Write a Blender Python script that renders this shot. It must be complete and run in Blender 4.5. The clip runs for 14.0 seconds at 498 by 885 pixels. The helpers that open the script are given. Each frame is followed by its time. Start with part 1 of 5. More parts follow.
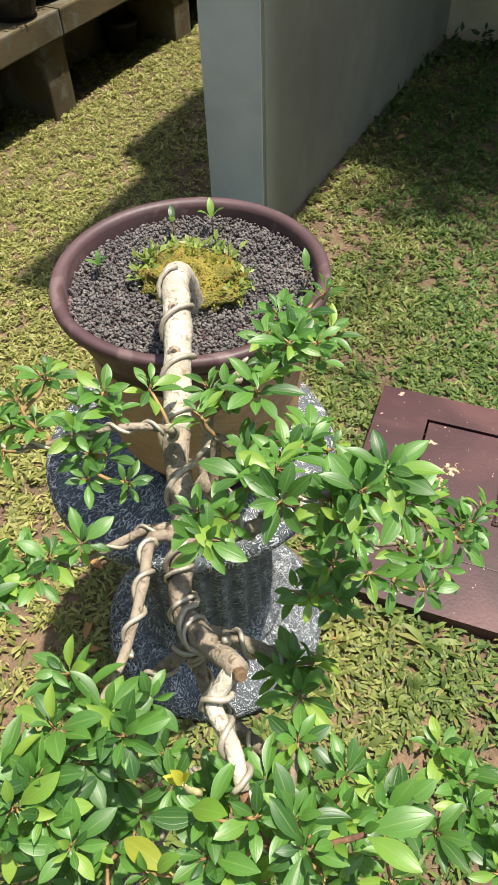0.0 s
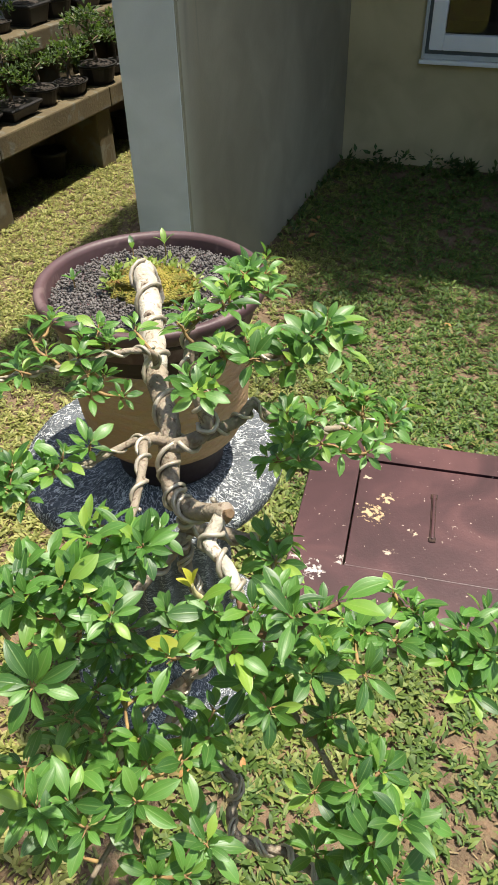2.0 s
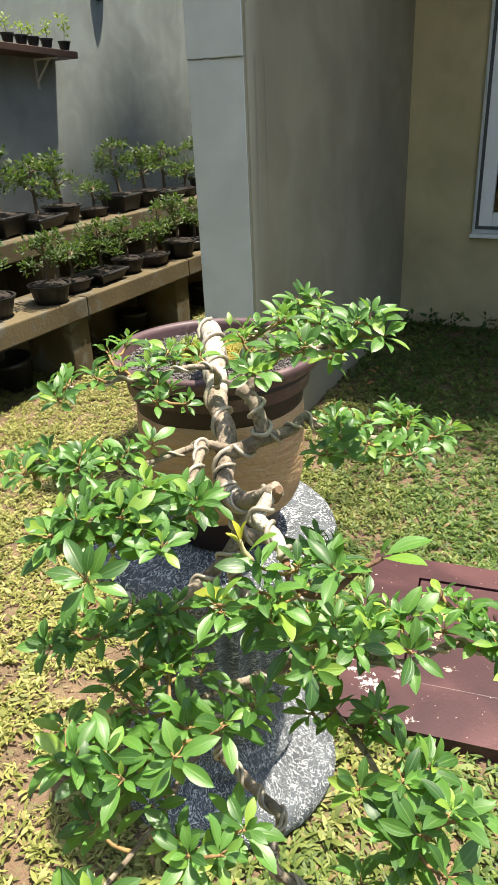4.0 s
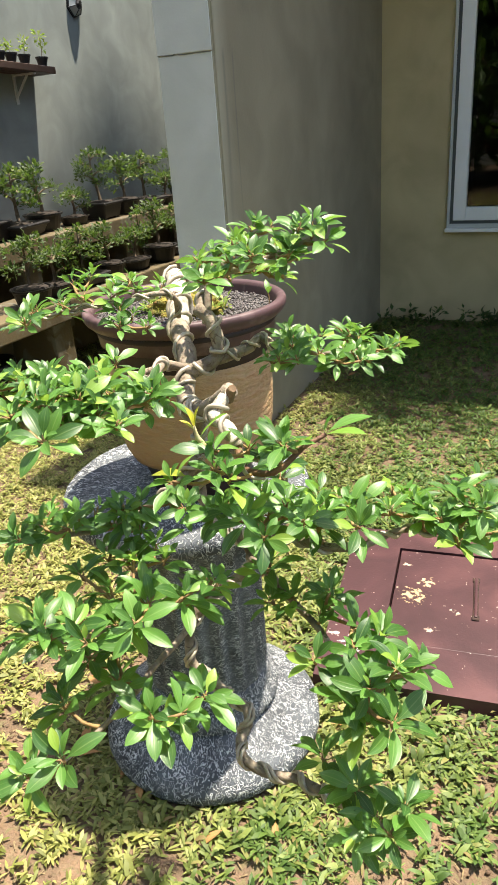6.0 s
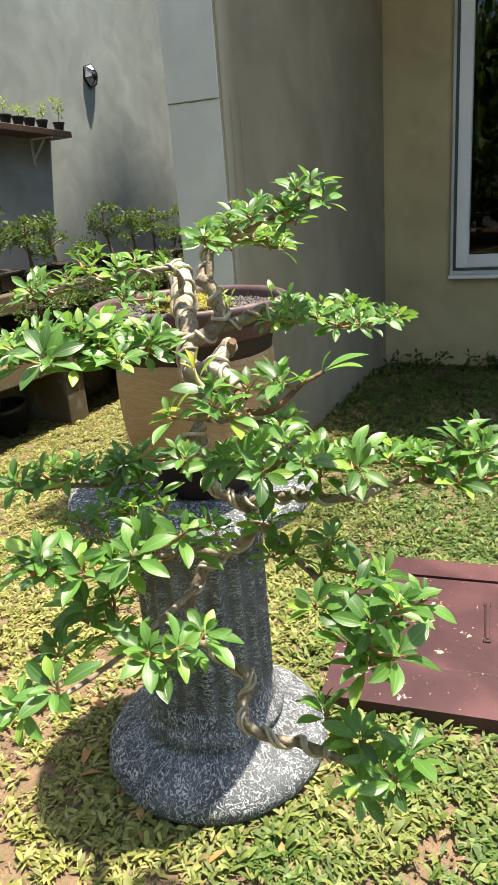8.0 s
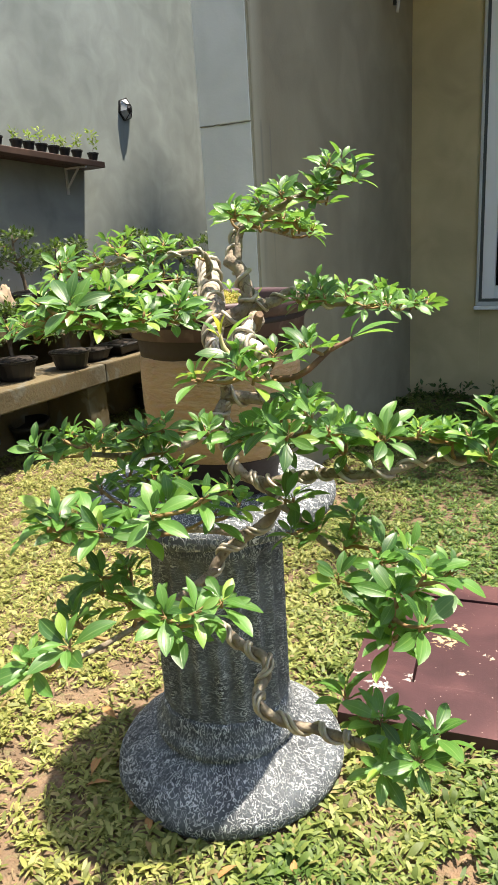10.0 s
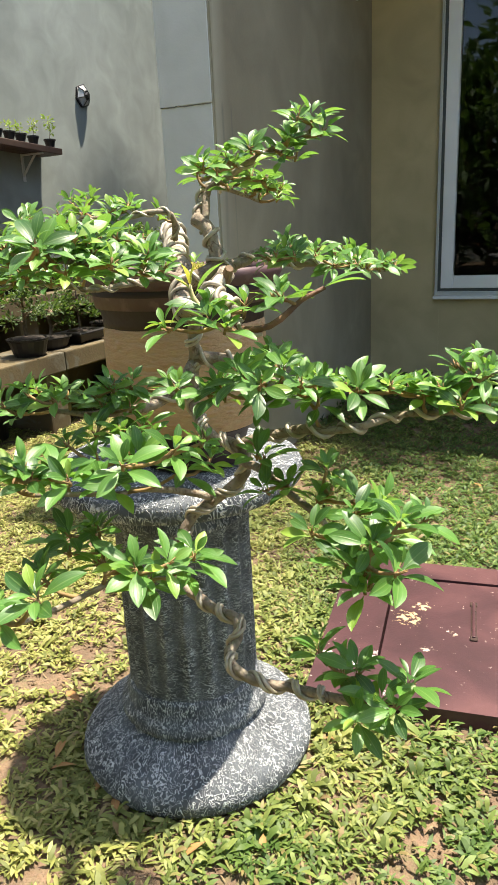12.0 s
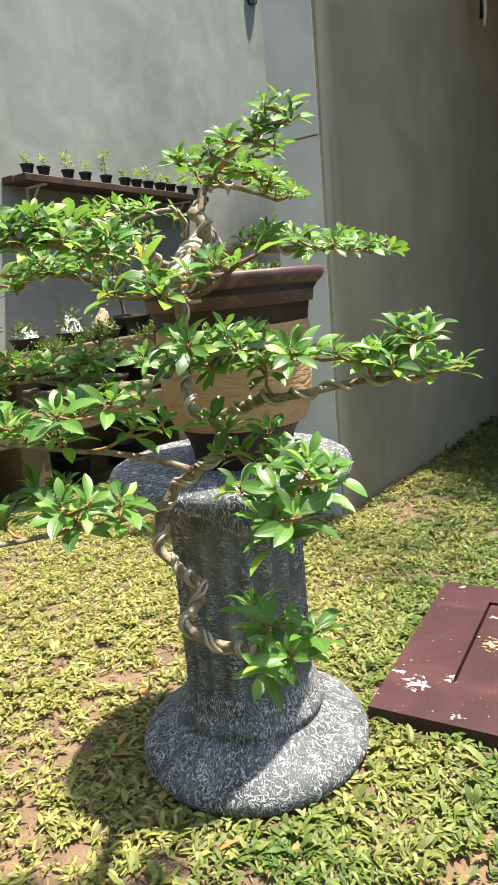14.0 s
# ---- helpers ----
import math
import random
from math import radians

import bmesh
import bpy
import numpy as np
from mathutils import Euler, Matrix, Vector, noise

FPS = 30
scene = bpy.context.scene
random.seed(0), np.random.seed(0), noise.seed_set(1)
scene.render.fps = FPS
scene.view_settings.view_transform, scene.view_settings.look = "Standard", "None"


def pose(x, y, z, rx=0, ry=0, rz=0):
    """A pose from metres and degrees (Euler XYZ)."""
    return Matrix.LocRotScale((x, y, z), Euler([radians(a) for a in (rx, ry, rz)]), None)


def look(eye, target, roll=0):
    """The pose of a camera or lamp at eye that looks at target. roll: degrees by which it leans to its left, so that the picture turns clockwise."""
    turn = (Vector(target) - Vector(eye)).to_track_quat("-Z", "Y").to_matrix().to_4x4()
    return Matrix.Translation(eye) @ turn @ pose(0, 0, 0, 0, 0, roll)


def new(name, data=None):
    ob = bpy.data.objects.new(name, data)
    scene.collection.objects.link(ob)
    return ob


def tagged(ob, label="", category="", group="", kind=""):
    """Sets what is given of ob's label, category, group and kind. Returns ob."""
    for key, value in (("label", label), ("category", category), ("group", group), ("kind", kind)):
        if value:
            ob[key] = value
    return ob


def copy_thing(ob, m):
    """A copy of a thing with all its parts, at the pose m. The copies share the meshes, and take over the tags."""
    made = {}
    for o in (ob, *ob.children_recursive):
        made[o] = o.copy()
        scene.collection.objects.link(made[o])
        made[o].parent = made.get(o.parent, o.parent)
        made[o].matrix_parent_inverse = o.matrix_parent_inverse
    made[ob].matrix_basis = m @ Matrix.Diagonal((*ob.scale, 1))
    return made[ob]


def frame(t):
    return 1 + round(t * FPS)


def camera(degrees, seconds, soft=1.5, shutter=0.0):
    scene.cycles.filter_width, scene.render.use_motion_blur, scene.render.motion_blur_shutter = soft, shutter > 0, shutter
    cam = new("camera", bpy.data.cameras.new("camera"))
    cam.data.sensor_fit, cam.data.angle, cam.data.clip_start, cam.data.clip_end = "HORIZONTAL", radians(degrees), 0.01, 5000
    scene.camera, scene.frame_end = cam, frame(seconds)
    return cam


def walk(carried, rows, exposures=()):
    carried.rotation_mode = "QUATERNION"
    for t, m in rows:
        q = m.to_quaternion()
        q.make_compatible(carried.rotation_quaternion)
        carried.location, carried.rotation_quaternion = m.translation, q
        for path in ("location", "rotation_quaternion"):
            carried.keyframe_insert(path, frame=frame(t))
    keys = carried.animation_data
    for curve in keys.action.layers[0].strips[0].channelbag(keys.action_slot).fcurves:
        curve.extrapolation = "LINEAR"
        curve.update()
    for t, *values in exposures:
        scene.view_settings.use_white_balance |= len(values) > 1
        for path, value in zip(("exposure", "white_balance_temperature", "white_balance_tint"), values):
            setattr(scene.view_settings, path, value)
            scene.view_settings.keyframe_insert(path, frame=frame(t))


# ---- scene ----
cam = camera(38.9, 14.0, soft=1.0)
PATH = [
    (0, (0.311, -0.543, 1.392), (-0.337, 0.598, -0.117), -2.7),
    (0.5, (0.342, -0.596, 1.382), (-0.39, 0.613, -0.033), -3.6),
    (1, (0.383, -0.662, 1.377), (-0.39, 0.529, -0.032), -5.0),
    (1.5, (0.376, -0.707, 1.365), (-0.264, 0.611, 0.003), -2.1),
    (2, (0.378, -0.765, 1.357), (-0.196, 0.664, 0.081), -1.6),
    (2.5, (0.403, -0.782, 1.334), (-0.308, 0.613, 0.09), -5.3),
    (3, (0.424, -0.808, 1.284), (-0.401, 0.71, 0.275), -5.0),
    (3.2, (0.427, -0.826, 1.269), (-0.405, 0.74, 0.345), -3.7),
    (5.3, (0.462, -0.939, 1.205), (-0.334, 0.694, 0.368), -3.2),
    (5.5, (0.472, -0.945, 1.19), (-0.32, 0.69, 0.353), -3.6),
    (6, (0.495, -0.942, 1.159), (-0.313, 0.693, 0.337), -4.3),
    (6.5, (0.507, -0.937, 1.135), (-0.326, 0.677, 0.297), -4.9),
    (7, (0.51, -0.953, 1.115), (-0.309, 0.714, 0.373), -4.9),
    (7.5, (0.509, -0.971, 1.086), (-0.317, 0.723, 0.414), -3.9),
    (7.7, (0.511, -0.979, 1.077), (-0.321, 0.713, 0.41), -4.2),
    (9.8, (0.522, -0.982, 1.001), (-0.388, 0.704, 0.429), -3.5),
    (10, (0.511, -0.988, 1.005), (-0.397, 0.702, 0.441), -3.4),
    (10.5, (0.478, -0.997, 1.005), (-0.396, 0.701, 0.41), -4.1),
    (11, (0.438, -1.011, 1.011), (-0.419, 0.704, 0.443), -3.2),
    (11.5, (0.458, -1.016, 0.981), (-0.365, 0.708, 0.39), -2.1),
    (12, (0.501, -0.993, 0.968), (-0.306, 0.741, 0.385), -2.8),
    (12.5, (0.547, -0.983, 0.961), (-0.297, 0.737, 0.386), -2.5),
    (13, (0.582, -0.969, 0.95), (-0.447, 0.649, 0.383), -2.5),
    (13.5, (0.637, -0.95, 0.934), (-0.51, 0.61, 0.437), -3.2),
    (14, (0.681, -0.938, 0.895), (-0.513, 0.604, 0.453), -5.1),
]
walk(cam, [(t, look(eye, target, roll)) for t, eye, target, roll in PATH],
     exposures=[(0, 0.78, 6500, 8), (1.5, 0.80, 6500, 8), (3, 1.06, 6550, 8), (5.3, 1.38, 6800, 10), (7.5, 1.40, 6800, 10), (14, 1.42, 6750, 9)])

# ---- world, sun and exposure ----
SUN_DIR = Vector((0.175, 0.165, 0.92)).normalized()
world = bpy.data.worlds.new("sky_world")
scene.world = world
world.use_nodes = True
wn = world.node_tree.nodes
sky = wn.new("ShaderNodeTexSky")
sky.sky_type, sky.sun_disc = "NISHITA", False
sky.sun_elevation = math.asin(SUN_DIR.z)
sky.sun_rotation = math.atan2(SUN_DIR.x, SUN_DIR.y)
sky.air_density, sky.dust_density = 1.0, 2.0
wn["Background"].inputs[1].default_value = 0.122
world.node_tree.links.new(sky.outputs[0], wn["Background"].inputs[0])

sun = new("sun", bpy.data.lights.new("sun", "SUN"))
sun.data.energy, sun.data.angle, sun.data.color = 4.9, radians(1.0), (1.0, 0.93, 0.81)
sun.matrix_world = look(SUN_DIR * 20, (0, 0, 0))

rng = random.Random(7)
npr = np.random.default_rng(11)

# ---- materials ----


def material(name):
    m = bpy.data.materials.new(name)
    m.use_nodes = True
    return m, m.node_tree.nodes, m.node_tree.links, m.node_tree.nodes["Principled BSDF"]


def ramp(nodes, stops):
    r = nodes.new("ShaderNodeValToRGB")
    while len(r.color_ramp.elements) < len(stops):
        r.color_ramp.elements.new(0.5)
    for e, (p, c) in zip(r.color_ramp.elements, stops):
        e.position, e.color = p, (*c, 1)
    return r


def tex(nodes, links, kind, scale, coords, detail=4.0, distortion=0.0):
    n = nodes.new({"noise": "ShaderNodeTexNoise", "voronoi": "ShaderNodeTexVoronoi"}[kind])
    n.inputs["Scale"].default_value = scale
    if kind == "noise":
        n.inputs["Detail"].default_value = detail
        n.inputs["Distortion"].default_value = distortion
    links.new(coords, n.inputs["Vector"])
    return n


def mixed(nodes, links, a, b, fac, blend="MIX"):
    m = nodes.new("ShaderNodeMix")
    m.data_type, m.blend_type = "RGBA", blend
    for value, slot in ((fac, 0), (a, 6), (b, 7)):
        if isinstance(value, (int, float)):
            m.inputs[slot].default_value = value
        elif isinstance(value, tuple):
            m.inputs[slot].default_value = (*value, 1)
        else:
            links.new(value, m.inputs[slot])
    return m.outputs[2]


def bumped(nodes, links, bsdf, height, strength, distance):
    b = nodes.new("ShaderNodeBump")
    b.inputs["Strength"].default_value, b.inputs["Distance"].default_value = strength, distance
    links.new(height, b.inputs["Height"])
    links.new(b.outputs[0], bsdf.inputs["Normal"])
    return b


def mottled(name, dark, light, scale, fine, rough=0.8, bump=0.3, depth=0.002, metal=0.0, stain=None, coat=0.0, stretch=None):
    """A surface whose colour drifts between two tones at two scales, with fine relief."""
    m, n, l, p = material(name)
    co = n.new("ShaderNodeTexCoord").outputs["Object"]
    big = tex(n, l, "noise", scale, co, 5.0, 0.4)
    along = co
    if stretch:
        mp = n.new("ShaderNodeMapping")
        mp.inputs["Scale"].default_value = stretch
        l.new(co, mp.inputs[0])
        along = mp.outputs[0]
    small = tex(n, l, "noise", fine, along, 6.0)
    r = ramp(n, [(0.3, dark), (0.7, light)])
    l.new(big.outputs[0], r.inputs[0])
    colour = mixed(n, l, r.outputs[0], small.outputs["Color"], 0.12, "OVERLAY")
    if stain:
        spots = tex(n, l, "noise", scale * 2.7, co, 8.0, 1.0)
        mask = ramp(n, [(0.56, (0, 0, 0)), (0.66, (1, 1, 1))])
        l.new(spots.outputs[0], mask.inputs[0])
        colour = mixed(n, l, colour, stain, mask.outputs[0])
    l.new(colour, p.inputs["Base Color"])
    rr = n.new("ShaderNodeMapRange")
    rr.inputs[3].default_value, rr.inputs[4].default_value = max(0.05, rough - 0.12), min(1, rough + 0.1)
    l.new(small.outputs[0], rr.inputs[0])
    l.new(rr.outputs[0], p.inputs["Roughness"])
    p.inputs["Metallic"].default_value = metal
    p.inputs["Coat Weight"].default_value = coat
    bumped(n, l, p, small.outputs[0], bump, depth)
    return m


def plaster(name, dark, light, streak, rubbed=None):
    """Painted plaster with broad tone drift, vertical run-off streaks and a fine sandy relief."""
    m, n, l, p = material(name)
    co = n.new("ShaderNodeTexCoord").outputs["Object"]
    big = tex(n, l, "noise", 1.1, co, 6.0, 0.6)
    r = ramp(n, [(0.32, dark), (0.68, light)])
    l.new(big.outputs[0], r.inputs[0])
    mp = n.new("ShaderNodeMapping")
    mp.inputs["Scale"].default_value = (3.2, 3.2, 0.35)
    l.new(co, mp.inputs[0])
    run = tex(n, l, "noise", 1.0, mp.outputs[0], 5.0, 0.3)
    mask = ramp(n, [(0.56, (0, 0, 0)), (0.8, (1, 1, 1))])
    l.new(run.outputs[0], mask.inputs[0])
    half = n.new("ShaderNodeMath")
    half.operation = "MULTIPLY"
    half.inputs[1].default_value = 0.35
    l.new(mask.outputs[0], half.inputs[0])
    cloud = tex(n, l, "noise", 3.6, co, 7.0, 0.8)
    cloudy = ramp(n, [(0.35, (0.38, 0.38, 0.38)), (0.68, (0.66, 0.66, 0.66))])
    l.new(cloud.outputs[0], cloudy.inputs[0])
    colour = mixed(n, l, r.outputs[0], cloudy.outputs[0], 0.4, "OVERLAY")
    colour = mixed(n, l, colour, streak, half.outputs[0])
    if rubbed:
        # A ragged upright band beside the corner where the coat is rubbed through.
        xyz = n.new("ShaderNodeSeparateXYZ")
        l.new(co, xyz.inputs[0])
        wob = n.new("ShaderNodeMath")
        wob.operation = "MULTIPLY_ADD"
        wob.inputs[1].default_value = 0.16
        l.new(run.outputs[0], wob.inputs[0])
        l.new(xyz.outputs[1], wob.inputs[2])
        band = ramp(n, [(0.0, (0, 0, 0)), (0.25, (0.6, 0.6, 0.6)), (0.55, (0.35, 0.35, 0.35)), (1.0, (0, 0, 0))])
        place = n.new("ShaderNodeMapRange")
        place.inputs[1].default_value, place.inputs[2].default_value = 1.45, 1.58
        l.new(wob.outputs[0], place.inputs[0])
        l.new(place.outputs[0], band.inputs[0])
        colour = mixed(n, l, colour, rubbed, band.outputs[0])
        # Two run-off stains below the seam.
        low = n.new("ShaderNodeMapRange")
        low.inputs[1].default_value, low.inputs[2].default_value = 0.75, 1.15
        low.inputs[3].default_value, low.inputs[4].default_value = 0.0, 0.6
        l.new(xyz.outputs[2], low.inputs[0])
        high = n.new("ShaderNodeMapRange")
        high.inputs[1].default_value, high.inputs[2].default_value = 1.40, 1.37
        l.new(xyz.outputs[2], high.inputs[0])
        span = n.new("ShaderNodeMath")
        span.operation = "MULTIPLY"
        l.new(low.outputs[0], span.inputs[0])
        l.new(high.outputs[0], span.inputs[1])
        for at, width in ((1.53, 0.014), (1.60, 0.010)):
            off = n.new("ShaderNodeMath")
            off.operation = "SUBTRACT"
            off.inputs[1].default_value = at
            l.new(wob.outputs[0], off.inputs[0])
            far = n.new("ShaderNodeMath")
            far.operation = "ABSOLUTE"
            l.new(off.outputs[0], far.inputs[0])
            line = n.new("ShaderNodeMapRange")
            line.inputs[1].default_value, line.inputs[2].default_value = width, 0.0
            l.new(far.outputs[0], line.inputs[0])
            both = n.new("ShaderNodeMath")
            both.operation = "MULTIPLY"
            l.new(line.outputs[0], both.inputs[0])
            l.new(span.outputs[0], both.inputs[1])
            colour = mixed(n, l, colour, (0.16, 0.16, 0.13), both.outputs[0])
    l.new(colour, p.inputs["Base Color"])
    p.inputs["Roughness"].default_value = 0.85
    grain = tex(n, l, "noise", 120, co, 3.0)
    trowel = tex(n, l, "noise", 6, co, 3.0)
    add = n.new("ShaderNodeMath")
    l.new(grain.outputs[0], add.inputs[0])
    l.new(trowel.outputs[0], add.inputs[1])
    bumped(n, l, p, add.outputs[0], 0.25, 0.003)
    return m


def math_node(nodes, links, op, a, b=None):
    m = nodes.new("ShaderNodeMath")
    m.operation = op
    for k, value in enumerate((a, b)):
        if isinstance(value, (int, float)):
            m.inputs[k].default_value = value
        elif value is not None:
            links.new(value, m.inputs[k])
    return m.outputs[0]


def carved_concrete(name, around, along, flutes=0, dark=(0.038, 0.045, 0.054), light=(0.165, 0.182, 0.205), paint=(0.72, 0.73, 0.72)):
    """Dark painted concrete with short wavering dry-brushed white ridges: around and along are their counts a metre."""
    m, n, l, p = material(name)
    co = n.new("ShaderNodeTexCoord").outputs["Object"]
    xyz = n.new("ShaderNodeSeparateXYZ")
    l.new(co, xyz.inputs[0])
    turn = math_node(n, l, "ARCTAN2", xyz.outputs[1], xyz.outputs[0])
    flat = n.new("ShaderNodeVectorMath")
    flat.operation = "MULTIPLY"
    flat.inputs[1].default_value = (1, 1, 0)
    l.new(co, flat.inputs[0])
    size = n.new("ShaderNodeVectorMath")
    size.operation = "LENGTH"
    l.new(flat.outputs[0], size.inputs[0])
    slope = math_node(n, l, "SUBTRACT", xyz.outputs[2], size.outputs["Value"])
    spot = n.new("ShaderNodeCombineXYZ")
    l.new(math_node(n, l, "MULTIPLY", turn, around * 0.15), spot.inputs[0])
    l.new(math_node(n, l, "MULTIPLY", slope if not flutes else xyz.outputs[2], along), spot.inputs[1])
    l.new(math_node(n, l, "MULTIPLY", size.outputs["Value"], 12.0), spot.inputs[2])
    warp = tex(n, l, "noise", 1.0, spot.outputs[0], 1.5, 1.1)
    ridge = ramp(n, [(0.0, (1, 1, 1)), (0.020, (0.9, 0.9, 0.9)), (0.052, (0, 0, 0))])
    l.new(math_node(n, l, "ABSOLUTE", math_node(n, l, "SUBTRACT", warp.outputs[0], 0.5)), ridge.inputs[0])
    brush = tex(n, l, "noise", 38, co, 5.0, 0.8)
    where = ramp(n, [(0.38, (0.36, 0.36, 0.36)), (0.56, (1, 1, 1))])
    l.new(brush.outputs[0], where.inputs[0])
    cover = math_node(n, l, "MULTIPLY", ridge.outputs[0], where.outputs[0])
    if flutes:
        # The brush only touched the ridges between the flutes.
        wave = math_node(n, l, "COSINE", math_node(n, l, "MULTIPLY", turn, flutes))
        proud = n.new("ShaderNodeMapRange")
        proud.inputs[1].default_value, proud.inputs[2].default_value = 0.8, -0.4
        proud.inputs[3].default_value, proud.inputs[4].default_value = 0.42, 1.0
        l.new(wave, proud.inputs[0])
        cover = math_node(n, l, "MULTIPLY", cover, proud.outputs[0])
    tone = tex(n, l, "noise", 16, co, 7.0)
    base = ramp(n, [(0.3, dark), (0.7, light)])
    l.new(tone.outputs[0], base.inputs[0])
    l.new(mixed(n, l, base.outputs[0], paint, cover), p.inputs["Base Color"])
    p.inputs["Roughness"].default_value = 0.72
    grain = tex(n, l, "noise", 190, co, 3.0)
    height = math_node(n, l, "ADD", math_node(n, l, "MULTIPLY", grain.outputs[0], 0.5), ridge.outputs[0])
    bumped(n, l, p, height, 0.8, 0.004)
    return m


def leafy(name, per_island, dark, light, young, rough=0.32, translucent=0.22, gloss=0.5):
    """A leaf: green that varies leaf by leaf, a paler midrib and side veins along its own UVs, glossy, and letting some light through."""
    m, n, l, p = material(name)
    if per_island:
        rnd = n.new("ShaderNodeNewGeometry").outputs["Random Per Island"]
    else:
        rnd = n.new("ShaderNodeObjectInfo").outputs["Random"]
    r = ramp(n, [(0.0, dark), (0.6, light), (0.88, light), (0.98, young)])
    l.new(rnd, r.inputs[0])
    uv = n.new("ShaderNodeUVMap").outputs[0]
    sep = n.new("ShaderNodeSeparateXYZ")
    l.new(uv, sep.inputs[0])
    off = n.new("ShaderNodeMath")
    off.operation = "SUBTRACT"
    off.inputs[1].default_value = 0.5
    l.new(sep.outputs[0], off.inputs[0])
    ab = n.new("ShaderNodeMath")
    ab.operation = "ABSOLUTE"
    l.new(off.outputs[0], ab.inputs[0])
    # A midrib and two long side nerves that follow the outline, and a pale margin.
    rib = ramp(n, [(0.0, (1, 1, 1)), (0.022, (0.9, 0.9, 0.9)), (0.045, (0, 0, 0)), (0.245, (0, 0, 0)), (0.27, (0.6, 0.6, 0.6)), (0.295, (0, 0, 0)), (0.455, (0, 0, 0)), (0.5, (0.45, 0.45, 0.45))])
    l.new(ab.outputs[0], rib.inputs[0])
    lines = rib.outputs[0]
    co = n.new("ShaderNodeTexCoord").outputs["Object"]
    blotch = tex(n, l, "noise", 90, co, 3.0)
    tone = mixed(n, l, r.outputs[0], blotch.outputs["Color"], 0.12, "OVERLAY")
    half = n.new("ShaderNodeMath")
    half.operation = "MULTIPLY"
    half.inputs[1].default_value = 0.34
    l.new(lines, half.inputs[0])
    colour = mixed(n, l, tone, (0.30, 0.42, 0.13), half.outputs[0])
    l.new(colour, p.inputs["Base Color"])
    gloss_range = n.new("ShaderNodeMapRange")
    gloss_range.inputs[3].default_value, gloss_range.inputs[4].default_value = rough - 0.06, rough + 0.12
    l.new(blotch.outputs[0], gloss_range.inputs[0])
    l.new(gloss_range.outputs[0], p.inputs["Roughness"])
    p.inputs["Specular IOR Level"].default_value = gloss
    bumped(n, l, p, lines, 0.3, 0.0005)
    tr = n.new("ShaderNodeBsdfTranslucent")
    l.new(mixed(n, l, colour, (0.34, 0.62, 0.07), 0.42), tr.inputs[0])
    mix = n.new("ShaderNodeMixShader")
    mix.inputs[0].default_value = translucent
    l.new(p.outputs[0], mix.inputs[1])
    l.new(tr.outputs[0], mix.inputs[2])
    l.new(mix.outputs[0], n["Material Output"].inputs[0])
    return m


def grass_blades(name):
    """Blades that turn from dry yellow to fresh green in drifts over the lawn, each blade a little different."""
    m, n, l, p = material(name)
    rnd = n.new("ShaderNodeNewGeometry").outputs["Random Per Island"]
    dry = ramp(n, [(0.0, (0.13, 0.15, 0.033)), (0.5, (0.285, 0.30, 0.078)), (0.88, (0.44, 0.42, 0.15)), (1.0, (0.27, 0.19, 0.09))])
    fresh = ramp(n, [(0.0, (0.05, 0.10, 0.02)), (0.6, (0.105, 0.182, 0.036)), (0.92, (0.205, 0.272, 0.062)), (1.0, (0.27, 0.19, 0.085))])
    l.new(rnd, dry.inputs[0])
    l.new(rnd, fresh.inputs[0])
    co = n.new("ShaderNodeTexCoord").outputs["Object"]
    drift = tex(n, l, "noise", 2.2, co, 4.0, 0.5)
    sep = n.new("ShaderNodeSeparateXYZ")
    l.new(co, sep.inputs[0])
    slope = n.new("ShaderNodeMath")
    slope.operation = "MULTIPLY_ADD"
    slope.inputs[1].default_value = 0.50
    l.new(sep.outputs[0], slope.inputs[0])
    back = n.new("ShaderNodeMath")
    back.operation = "MULTIPLY_ADD"
    back.inputs[1].default_value = 0.13
    l.new(sep.outputs[1], back.inputs[0])
    l.new(drift.outputs[0], back.inputs[2])
    l.new(back.outputs[0], slope.inputs[2])
    mask = ramp(n, [(0.34, (0, 0, 0)), (0.68, (1, 1, 1))])
    l.new(slope.outputs[0], mask.inputs[0])
    colour = mixed(n, l, dry.outputs[0], fresh.outputs[0], mask.outputs[0])
    l.new(colour, p.inputs["Base Color"])
    p.inputs["Roughness"].default_value = 0.55
    p.inputs["Specular IOR Level"].default_value = 0.4
    tr = n.new("ShaderNodeBsdfTranslucent")
    l.new(colour, tr.inputs[0])
    mix = n.new("ShaderNodeMixShader")
    mix.inputs[0].default_value = 0.38
    l.new(p.outputs[0], mix.inputs[1])
    l.new(tr.outputs[0], mix.inputs[2])
    l.new(mix.outputs[0], n["Material Output"].inputs[0])
    return m


def plain(name, colour, rough=0.5, metal=0.0, transmission=0.0):
    m, n, l, p = material(name)
    p.inputs["Base Color"].default_value = (*colour, 1)
    p.inputs["Roughness"].default_value, p.inputs["Metallic"].default_value = rough, metal
    p.inputs["Transmission Weight"].default_value = transmission
    return m


